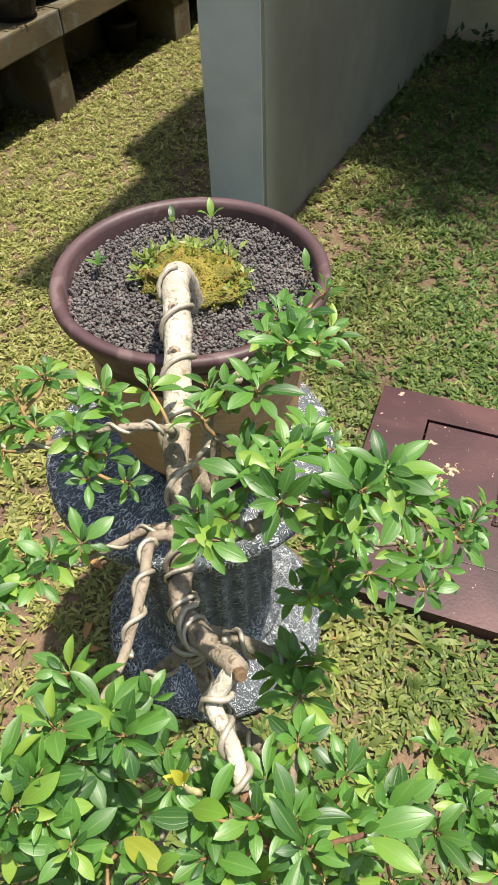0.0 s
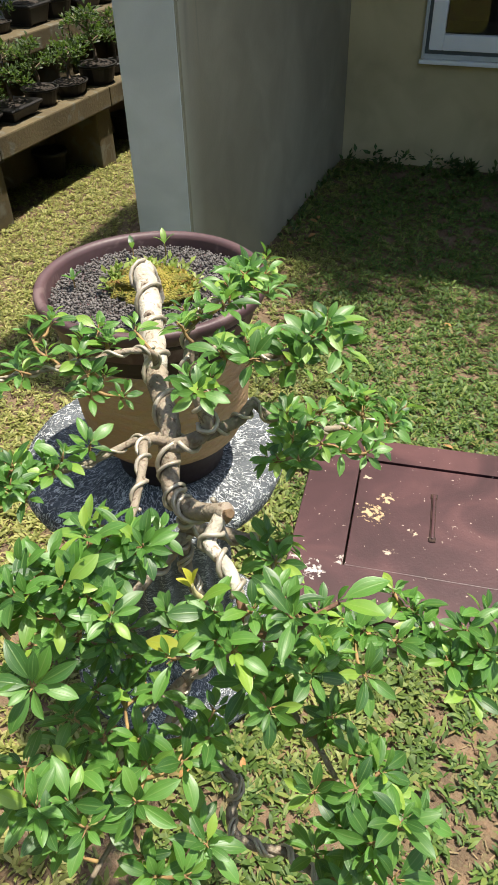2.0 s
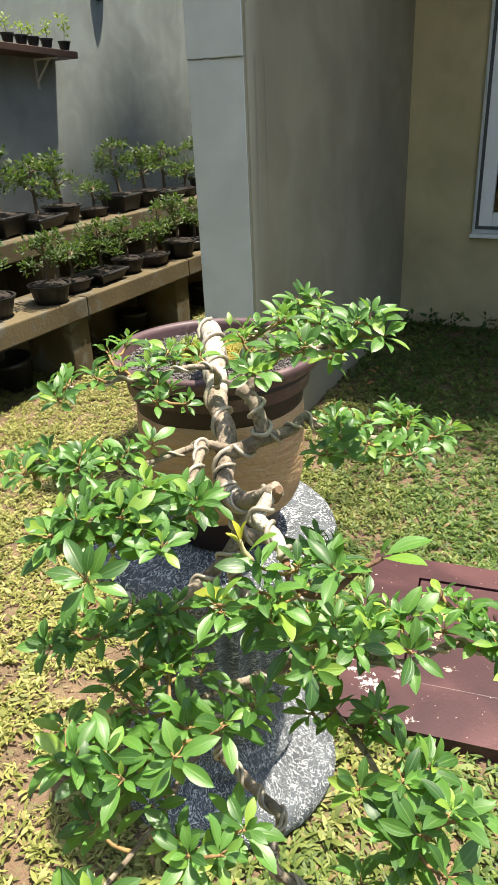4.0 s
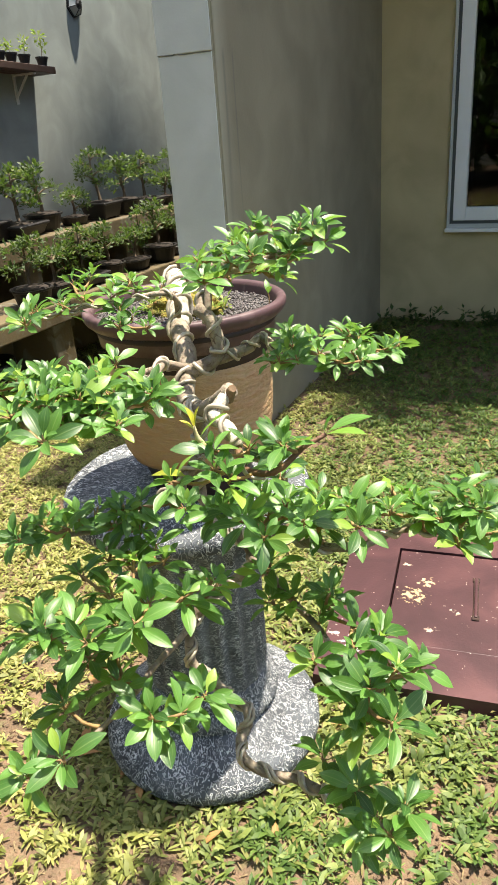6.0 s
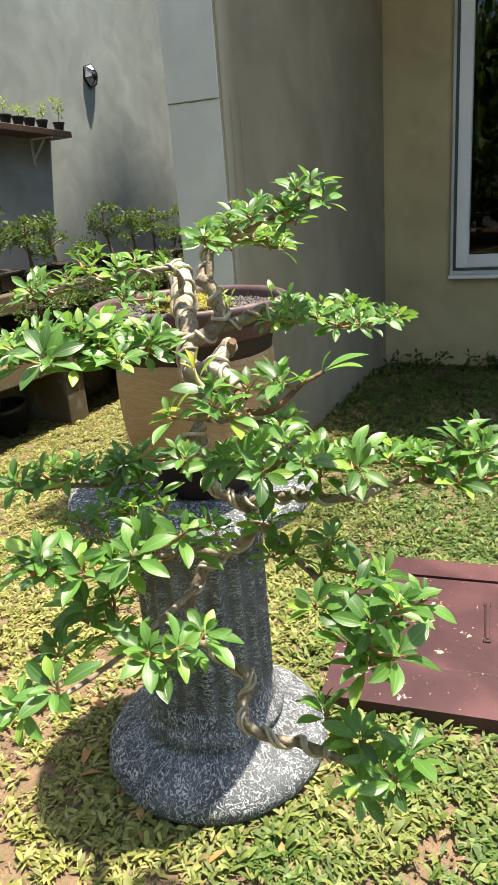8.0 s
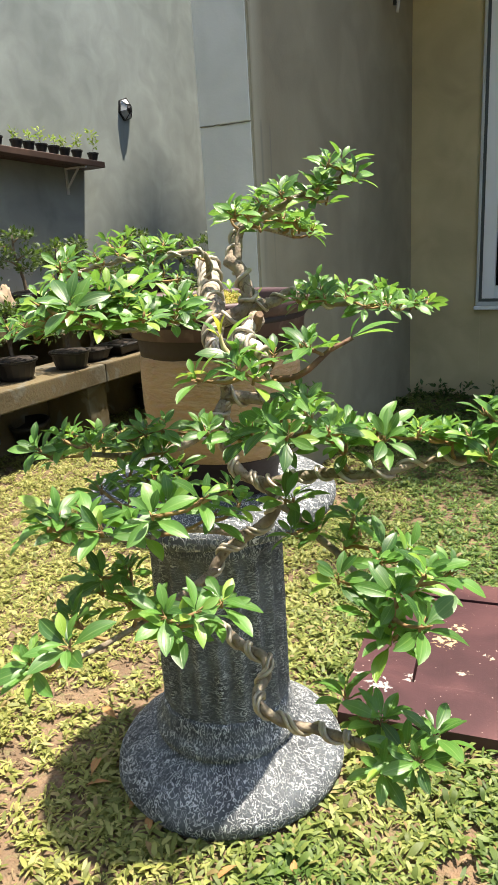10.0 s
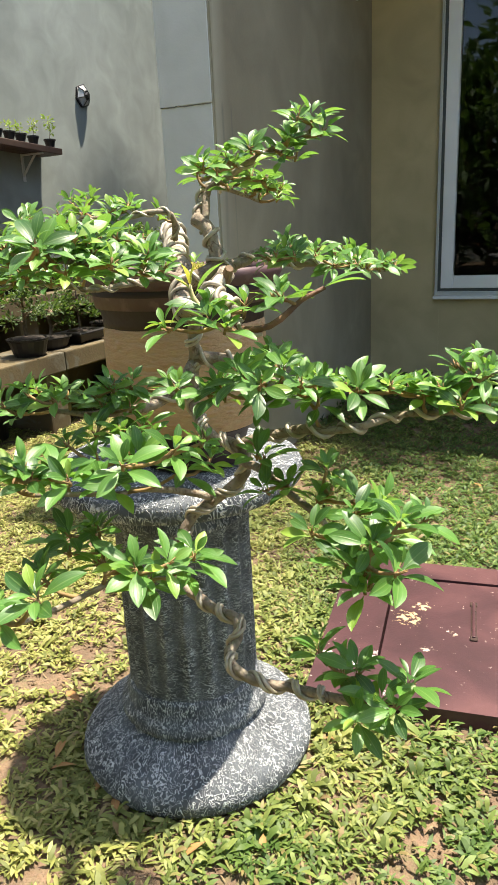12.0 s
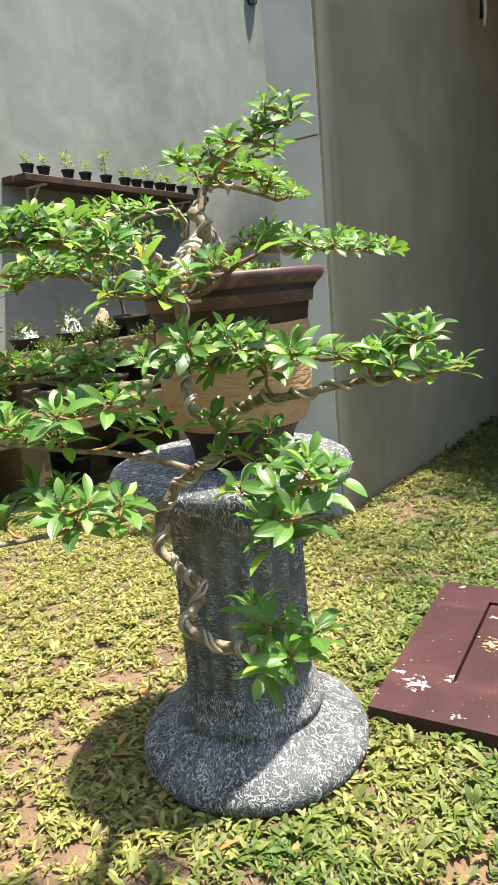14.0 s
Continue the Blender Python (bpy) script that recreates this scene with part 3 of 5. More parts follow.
    ob = mesh_object("grass", verts, quads + tris, GRASS, None, True, uv)
    tagged(ob, "short broad-bladed yellow-green carpet grass lawn", "grass", kind="stuff")


def slab(name, x0, x1, y0, y1, z0, z1, mat, label, category, bevel=0.004, m=None):
    bm = bmesh.new()
    box(bm, x0, x1, y0, y1, z0, z1, bevel, 2, m)
    ob = part(name, bm, mat)
    return tagged(ob, label, category, kind="structure")


FIN_L, FIN_R, FIN_Y, WALL_Y = -0.893, -0.678, 1.392, 3.484


SEAM = mottled("seam_stain_shade", (0.10, 0.11, 0.105), (0.22, 0.24, 0.23), 25.0, 200, 0.9, 0.4, 0.001)


def build_walls():
    bm = bmesh.new()
    outline = [(FIN_Y, -0.1), (WALL_Y + 0.3, -0.1), (WALL_Y + 0.3, 3.4), (2.35, 3.4), (1.95, 1.97), (FIN_Y, 1.97)]
    rings = [[bm.verts.new((x, y, z)) for y, z in outline] for x in (FIN_L, FIN_R)]
    for i in range(6):
        bm.faces.new((rings[0][i], rings[0][(i + 1) % 6], rings[1][(i + 1) % 6], rings[1][i]))
    bm.faces.new(rings[0])
    bm.faces.new(rings[1])
    bmesh.ops.bevel(bm, geom=bm.edges[:], offset=0.006, segments=2, affect="EDGES")
    fin = tagged(part("wall_fin", bm, PLASTER_FIN), "grey painted plaster wall end with faint water stains", "wall", kind="structure")
    # Two coats of bluish paint on the end face; the upper one stops at a horizontal line.
    for z0, z1, proud, label in ((-0.09, 1.383, 0.003, "lower coat of bluish grey paint"), (1.385, 1.962, 0.006, "upper coat of bluish grey paint")):
        bm = bmesh.new()
        box(bm, FIN_L + 0.002, FIN_R - 0.008, FIN_Y - proud, FIN_Y + 0.01, z0, z1, 0.002, 1)
        part("paint_coat", bm, STRIP_PAINT, fin, label)
    # Dark line for the cracked, stained seam and the upper coat's painted-in shadow.
    g = random.Random(19)
    crack = [Vector((FIN_L + 0.004 + (FIN_R - FIN_L - 0.014) * k / 14, FIN_Y - 0.0045, 1.384 + g.uniform(-0.004, 0.004))) for k in range(15)]
    v, f = tube(crack, 0.0019, 0.0011, 6, 0.6, 2)
    mesh_object("paint_seam", v, f, SEAM, fin, True, None, "dark cracked seam and shadow line between the paint coats")
    # Wall with the window: pieces round the opening.
    wall = slab("wall_window", FIN_R, -0.25, WALL_Y, WALL_Y + 0.2, -0.1, 2.6, PLASTER_TAN, "tan painted plaster house wall in shade", "wall", 0.002)
    for x0, x1, z0, z1 in ((-0.25, 1.25, -0.1, 0.552), (-0.25, 1.25, 2.452, 2.6), (1.25, 4.5, -0.1, 2.6)):
        bm = bmesh.new()
        box(bm, x0, x1, WALL_Y, WALL_Y + 0.2, z0, z1)
        part("wall_piece", bm, PLASTER_TAN, wall)
    slab("wall_left", -4.07, -3.87, -6.0, 9.0, -0.1, 4.6, PLASTER_GREY, "grey-green painted plaster boundary wall with cloudy patches", "wall", 0.004)
    slab("wall_back", -3.87, -0.9, 8.8, 9.0, -0.1, 4.6, PLASTER_GREY, "grey plaster wall closing the passage", "wall", 0.004)
    slab("wall_passage", -0.893, -0.69, WALL_Y + 0.3, 8.8, -0.1, 3.2, PLASTER_GREY, "grey plaster side wall of the house", "wall", 0.004)
    # Both slabs are unseen, added to shade the wall end and window wall.
    slab("shade_eave", FIN_R, 0.02, 1.44, 3.78, 3.402, 3.52, PLASTER_TAN, "unseen flat slab added to keep the sun off the wall end", "roof")
    slab("shade_roof", -0.674, 4.6, 2.54, 7.5, 2.6, 2.72, PLASTER_TAN, "unseen flat roof slab added to shade the window wall", "roof")
    # Added out of view to cut the side light on the fin's far end.
    slab("shade_wall", 1.30, 1.45, 2.5, WALL_Y - 0.002, -0.1, 2.6, PLASTER_TAN, "unseen plain tan wall added to darken the fin corner", "wall")
    # Plain room shell, coloured as dark as the unlit inside looks.
    slab("floor_room", -0.69, 4.5, WALL_Y + 0.2, 7.3, -0.1, 0.1, ROOM_UNLIT, "room floor behind the window, near black for lack of light", "floor")
    slab("wall_room", -0.69, 4.5, 7.3, 7.5, 0.0, 2.6, ROOM_UNLIT, "room wall behind the window, near black for lack of light", "wall")
    slab("wall_room_side", 4.5, 4.6, 2.4, 7.5, 0.0, 2.6, ROOM_UNLIT, "side wall of the house", "wall")


def build_gable():
    """Unseen high gable wall, added to cast the peaked shadow on the left wall."""
    bm = bmesh.new()
    outline = [(5.55, -0.1), (10.15, -0.1), (10.15, 13.35), (7.85, 15.03), (5.55, 13.35)]
    rings = [[bm.verts.new((x, y, z)) for y, z in outline] for x in (-1.32, -1.18)]
    for i in range(5):
        bm.faces.new((rings[0][i], rings[0][(i + 1) % 5], rings[1][(i + 1) % 5], rings[1][i]))
    bm.faces.new(rings[0])
    bm.faces.new(rings[1])
    tagged(part("shadow_gable", bm, PLASTER_GREY), "unseen tall gable wall added to cast a peaked shadow", "wall", kind="structure")


def build_spout():
    """Short drain pipe under the roof slab, in the corner of the wall end."""
    spout = empty("drain_spout", pose(-0.60, 2.88, 2.60), "short dark drain spout hanging under the roof slab", "pipe")
    v, f = tube(spline([(0, 0, 0.0), (0.0, 0, -0.30), (0.006, -0.006, -0.44), (0.0, 0.0, -0.55)], 0.03), 0.024, 0.016, 10, 0.15, 1)
    mesh_object("pipe", v, f, DARK_METAL, spout)
    v, f = tube(spline([(0.012, -0.010, -0.42), (0.016, -0.014, -0.54), (0.008, -0.006, -0.585)], 0.02), 0.012, 0.007, 8, 0.3, 4)
    mesh_object("lime_drip", v, f, STONE, spout, True, None, "white lime drip")


def build_window():
    win = empty("window_1", pose(-0.25, WALL_Y, 0.552), "white aluminium framed window with dark reflecting glass", "window", kind="structure")
    w, h = 1.50, 1.90
    bm = bmesh.new()
    for x0, x1, z0, z1 in ((-0.028, -0.012, -0.035, h + 0.02), (w, w + 0.03, -0.035, h + 0.02), (-0.012, w, h, h + 0.02), (-0.012, w, -0.035, -0.012)):
        box(bm, x0, x1, -0.02, 0.0, z0, z1, 0.003)
    part("trim", bm, STRIP_PAINT, win, "thin grey reveal moulding")
    bm = bmesh.new()
    for x0, x1, z0, z1 in ((-0.012, 0.006, -0.012, h), (w - 0.02, w, -0.012, h), (0.006, w - 0.02, h - 0.02, h), (0.006, w - 0.02, -0.012, 0.006)):
        box(bm, x0, x1, -0.006, 0.04, z0, z1)
    part("seal", bm, FRAME_GREY, win, "dark gap seal")
    bm = bmesh.new()
    for x0, x1, z0, z1 in ((0.006, 0.078, 0.006, h - 0.02), (w - 0.09, w - 0.02, 0.006, h - 0.02), (0.078, w - 0.09, h - 0.09, h - 0.02), (0.078, w - 0.09, 0.006, 0.08), (0.72, 0.80, 0.08, h - 0.09)):
        box(bm, x0, x1, -0.012, 0.05, z0, z1, 0.005, 2)
    part("window_frame", bm, FRAME_WHITE, win, "white powder-coated frame")
    bm = bmesh.new()
    box(bm, -0.035, w + 0.03, -0.035, -0.001, -0.058, -0.036, 0.006, 2)
    part("window_sill", bm, FRAME_WHITE, win, "narrow projecting white sill")
    for x0, x1 in ((0.078, 0.72), (0.80, w - 0.09)):
        bm = bmesh.new()
        box(bm, x0, x1, 0.025, 0.031, 0.08, h - 0.09)
        pane = part("pane", bm, GLASS, win)
        pane.visible_shadow = False


def build_cover():
    """Painted cement inspection cover: a frame slab with a lid set into it and slotted lifting handles."""
    cover = empty("inspection_cover", pose(0.044, 0.206, 0.0, 0, 0, 7.4), "maroon painted cement inspection cover with flaked paint in the lawn", "cover")
    W, L, top = 0.70, 0.640, 0.024
    gx0, gx1, gy0, gy1 = 0.135, 0.60, 0.145, 0.55
    bm = bmesh.new()
    for x0, x1, y0, y1 in ((0, gx0, 0, L), (gx1, W, 0, L), (gx0, gx1, 0, gy0), (gx0, gx1, gy1, L)):
        box(bm, x0, x1, y0, y1, -0.08, top - 0.0)
    bmesh.ops.remove_doubles(bm, verts=bm.verts, dist=0.0005)
    part("frame_slab", bm, COVER, cover)
    bm = bmesh.new()
    box(bm, gx0 + 0.005, gx1 - 0.005, gy0 + 0.004, gy1 - 0.005, -0.06, top - 0.004, 0.002, 2)
    lid = part("lid", bm, COVER, cover)
    bm = bmesh.new()
    box(bm, 0.3385, 0.3515, 0.270, 0.440, top - 0.004, top + 0.0005, 0.0015, 1)
    for y in (0.276, 0.434):
        box(bm, 0.336, 0.354, y - 0.009, y + 0.009, top - 0.004, top + 0.0012, 0.002, 1)
    part("handle_slot", bm, RUST, lid, "dark rusted handle slot")
    bm = bmesh.new()
    box(bm, 0.341, 0.349, 0.274, 0.436, top - 0.002, top + 0.005, 0.003, 2)
    part("handle", bm, COVER, lid, "painted iron lifting bar")


def build_wall_lamp(y, z):
    """Small wall bulkhead lantern: six-sided dark frame tapering to a boss, with pale panes."""
    lamp = empty("wall_lamp", pose(-3.87, y, z), "small dark framed hexagonal wall lantern", "lamp", "wall lanterns")
    ring = lambda r, d: [Vector((d, r * math.cos(math.pi / 3 * k + 0.3), r * 1.05 * math.sin(math.pi / 3 * k + 0.3))) for k in range(6)]
    back, mid, front = ring(0.098, 0.0), ring(0.098, 0.022), ring(0.042, 0.068)
    bm = bmesh.new()
    for a, b in ((back, mid),):
        va, vb = [bm.verts.new(p) for p in a], [bm.verts.new(p) for p in b]
        for k in range(6):
            bm.faces.new((va[k], va[(k + 1) % 6], vb[(k + 1) % 6], vb[k]))
        bm.faces.new(va)
        bm.faces.new(vb)
    part("backplate", bm, DARK_METAL, lamp)
    for k in range(6):
        bm = bmesh.new()
        j = (k + 1) % 6
        q = [mid[k], mid[j], front[j], front[k]]
        inner = [p - Vector((0.004, 0, 0)) for p in q]
        vo, vi = [bm.verts.new(p) for p in q], [bm.verts.new(p) for p in inner]
        bm.faces.new(vo)
        bm.faces.new(vi)
        for s in range(4):
            bm.faces.new((vo[s], vo[(s + 1) % 4], vi[(s + 1) % 4], vi[s]))
        part("pane", bm, LAMP_GLASS, lamp, "frosted lantern pane")
    bars = [tube([mid[k] * 1.02, front[k] * 1.02], 0.0042, 0.0036, 5) for k in range(6)]
    bars += [tube([front[k], front[(k + 1) % 6]], 0.0042, 0.0042, 5) for k in range(6)]
    bars += [tube([mid[k], mid[(k + 1) % 6]], 0.0055, 0.0055, 5) for k in range(6)]
    v, f = joined(bars)
    mesh_object("cage", v, f, DARK_METAL, lamp)
    bm = bmesh.new()
    bmesh.ops.create_cone(bm, cap_ends=True, segments=6, radius1=0.034, radius2=0.02, depth=0.02, matrix=Matrix.Translation((0.074, 0, 0)) @ Euler((0, radians(90), 0)).to_matrix().to_4x4())
    part("boss", bm, DARK_METAL, lamp)


# ---- small potted plants ----
# Soil darkened likewise for the shade on the bench pots.
POT_SOIL = mottled("pot_soil", (0.014, 0.010, 0.008), (0.042, 0.030, 0.021), 40.0, 300, 0.95, 0.8, 0.003)
ROCK_TAN = mottled("tan_rock", (0.20, 0.14, 0.085), (0.42, 0.33, 0.23), 18.0, 150, 0.9, 0.8, 0.004)
SPRIG, SPRIG_FACES, SPRIG_UV = leaf_shape(2, 0.1, 0.2, 0.5)


def leaf_cloud(centres, radius, count, size, seed, flat=1.0):
    """Many small leaves strewn round some centres: vertices, faces, UVs."""
    g = random.Random(seed)
    verts, faces, uvs = [], [], []
    for _ in range(count):
        c = Vector(g.choice(centres))
        d = Vector((g.gauss(0, 1), g.gauss(0, 1), g.gauss(0, 1) * flat)).normalized() * radius * g.random() ** 0.5
        out = (d.normalized() + Vector((0, 0, 0.7)) + Vector((g.gauss(0, 0.5), g.gauss(0, 0.5), g.gauss(0, 0.4)))).normalized()
        q = out.to_track_quat("Y", "Z") @ Euler((0, g.uniform(-0.9, 0.9), 0)).to_quaternion()
        s = size * g.uniform(0.6, 1.3)
        o = len(verts)
        verts += [c + d + q @ (Vector(p) * s) for p in SPRIG]
        faces += [tuple(i + o for i in f) for f in SPRIG_FACES]
        uvs += list(SPRIG_UV)
    return verts, faces, np.array(uvs)


def build_potted_bonsai(kind, label):
    """A training pot with a small bonsai; the kind sets the pot's shape and the habit."""
    g = random.Random(40 + kind)
    thing = empty("potted_bonsai", Matrix.Identity(4), label, "bonsai", "bonsai on the benches")
    w, d, h = ((0.105, 0.075, 0.055), (0.085, 0.085, 0.075), (0.09, 0.065, 0.045), (0.095, 0.08, 0.09))[kind]
    bm = bmesh.new()
    if kind == 1 or kind == 2:
        seg = 20
        rows = [(0.72, 0.0), (0.8, 0.2), (0.95, 0.85), (1.04, 0.9), (1.05, 1.0), (0.95, 1.0), (0.9, 0.86)]
        rings = [[bm.verts.new((w * r * math.cos(2 * math.pi * i / seg), d * r * math.sin(2 * math.pi * i / seg), h * z)) for i in range(seg)] for r, z in rows]
        for a, b in zip(rings, rings[1:]):
            for i in range(seg):
                bm.faces.new((a[i], a[(i + 1) % seg], b[(i + 1) % seg], b[i]))
        bm.faces.new(rings[0])
        bm.faces.new(rings[-1])
    else:
        outer = box(bm, -w, w, -d, d, 0.008, h, 0.008, 2)
        for v in outer:
            if v.is_valid and v.co.z < h * 0.5:
                v.co.x *= 0.84
                v.co.y *= 0.84
        box(bm, -w * 1.06, w * 1.06, -d * 1.07, d * 1.07, h - 0.014, h, 0.004, 1)
        for sx in (-1, 1):
            box(bm, sx * w * 0.6 - 0.015, sx * w * 0.6 + 0.015, -d * 0.7, d * 0.7, 0, 0.01)
    part("pot", bm, BLACK_POT, thing)
    bm = bmesh.new()
    made = bmesh.ops.create_icosphere(bm, subdivisions=2, radius=1)["verts"]
    for v in made:
        v.co = Vector((v.co.x * w * 0.86, v.co.y * d * 0.86, h - 0.004 + max(-0.004, v.co.z * 0.014 + 0.003 * noise.noise(v.co * 4))))
    part("soil", bm, POT_SOIL, thing, smooth=True)
    tall = (0.22, 0.19, 0.13, 0.28)[kind]
    lean = g.uniform(-0.05, 0.05)
    path = spline([(0, 0, h - 0.01), (0.012 + lean * 0.4, 0.01, h + tall * 0.25), (-0.012 + lean, -0.006, h + tall * 0.55), (lean * 1.2, 0.0, h + tall * 0.9)], 0.015)
    v, f = tube(path, 0.0095, 0.0035, 7, 0.25, kind)
    mesh_object("trunk", v, f, BARK_SHADE, thing)
    centres = [path[-1]]
    for k in range(6):
        b = path[int(len(path) * (0.4 + 0.09 * k))]
        a = g.uniform(0, 6.28)
        e = b + Vector((math.cos(a) * 0.07, math.sin(a) * 0.06, g.uniform(0.0, 0.05)))
        v, f = tube(spline([b, (b + e) / 2 + Vector((0, 0, 0.01)), e], 0.02), 0.005, 0.002, 5)
        mesh_object("branch", v, f, BARK_DARK, thing)
        centres.append(e)
    v, f, uv = leaf_cloud(centres, (0.042, 0.04, 0.052, 0.042)[kind], (620, 520, 640, 520)[kind], (0.022, 0.021, 0.019, 0.024)[kind], 90 + kind, 0.45)
    mesh_object("crown", v, f, SMALL_LEAF, thing, True, uv)
    return thing


def build_rock_pot(kind, label):
    """A shallow dark tray with a pale rock planted with a little bonsai."""
    g = random.Random(60 + kind)
    thing = empty("rock_planting", Matrix.Identity(4), label, "bonsai", "rock plantings on the bench")
    bm = bmesh.new()
    seg, rows = 22, [(0.70, 0.0), (0.78, 0.15), (0.96, 0.85), (1.05, 0.88), (1.06, 1.0), (0.97, 1.0), (0.92, 0.86)]
    rings = [[bm.verts.new((0.10 * r * math.cos(2 * math.pi * i / seg), 0.075 * r * math.sin(2 * math.pi * i / seg), 0.055 * z)) for i in range(seg)] for r, z in rows]
    for a, b in zip(rings, rings[1:]):
        for i in range(seg):
            bm.faces.new((a[i], a[(i + 1) % seg], b[(i + 1) % seg], b[i]))
    bm.faces.new(rings[0])
    bm.faces.new(rings[-1])
    part("pot", bm, BLACK_POT, thing)
    tall = (0.10, 0.085, 0.055)[kind]
    bm = bmesh.new()
    for v in bmesh.ops.create_icosphere(bm, subdivisions=3, radius=1)["verts"]:
        k = 1 + 0.35 * noise.noise(v.co * 1.7 + Vector((kind * 5, 0, 0))) + 0.15 * noise.noise(v.co * 5)
        w = 1.0 - 0.45 * max(0.0, v.co.z)
        v.co = Vector((v.co.x * 0.062 * k * w, v.co.y * 0.05 * k * w, 0.05 + max(-0.006, v.co.z * tall * k)))
    part("rock", bm, (ROCK_TAN, STONE, STONE)[kind], thing, "pale weathered rock", True)
    v, f, uv = leaf_cloud([(0.03, 0.0, 0.05 + tall * 0.6), (-0.03, 0.02, 0.05 + tall * 0.7), (-0.05, -0.02, 0.07), (0.0, 0.0, 0.06 + tall)], 0.045, (40, 120, 150)[kind], 0.022, 160 + kind, 0.6)
    mesh_object("crown", v, f, SMALL_LEAF, thing, True, uv)
    return thing


def build_seedling(kind):
    thing = empty("seedling_pot", Matrix.Identity(4), "small black plastic nursery pot with a pale green seedling", "pot plant", "seedlings on the shelf")
    bm = bmesh.new()
    seg, rows = 14, [(0.033, 0.0), (0.046, 0.056), (0.051, 0.057), (0.051, 0.068), (0.045, 0.068), (0.043, 0.056)]
    rings = [[bm.verts.new((r * math.cos(2 * math.pi * i / seg), r * math.sin(2 * math.pi * i / seg), z)) for i in range(seg)] for r, z in rows]
    for a, b in zip(rings, rings[1:]):
        for i in range(seg):
            bm.faces.new((a[i], a[(i + 1) % seg], b[(i + 1) % seg], b[i]))
    bm.faces.new(rings[0])
    bm.faces.new(rings[-1])
    part("pot", bm, BLACK_POT, thing)
    tall = (0.06, 0.17, 0.10)[kind]
    stem = spline([(0, 0, 0.055), (0.008, 0.004, 0.055 + tall * 0.5), (0.0, 0.01, 0.055 + tall)], 0.02)
    v, f = tube(stem, 0.003, 0.0015, 5)
    mesh_object("stem", v, f, BARK_DARK, thing)
    v, f, uv = leaf_cloud([stem[-1], stem[len(stem) // 2]], (0.03, 0.045, 0.04)[kind], (34, 60, 40)[kind], 0.034, 130 + kind, 0.8)
    mesh_object("crown", v, f, YOUNG_LEAF, thing, True, uv)
    return thing


YOUNG_LEAF = leafy("seedling_leaf", True, (0.16, 0.22, 0.05), (0.28, 0.34, 0.09), (0.45, 0.46, 0.2), 0.5, 0.35, 0.3)


def build_bench(name, x, y0, z, depth, label, pieces, m):
    """Row of cement planks laid end to end on block legs."""
    bench = empty(name, m, label, "bench", "plant benches")
    at = y0
    for end in pieces:
        bm = bmesh.new()
        box(bm, x - depth, x, at + 0.003, end - 0.003, z - 0.105, z, 0.008, 2)
        part("plank", bm, CONCRETE, bench)
        bm = bmesh.new()
        box(bm, x - depth + 0.02, x - 0.03, end - 0.13, end + 0.02, -0.09, z - 0.106, 0.01, 2)
        part("leg", bm, CONCRETE, bench)
        at = end
    # Slab added behind the legs to block sun from under the bench.
    bm = bmesh.new()
    box(bm, x - depth - 0.03, x - depth + 0.018, y0, pieces[-1], -0.09, z - 0.107)
    part("shade_backing", bm, CONCRETE, bench, "backing slab added to keep the space under the bench dark")
    return bench


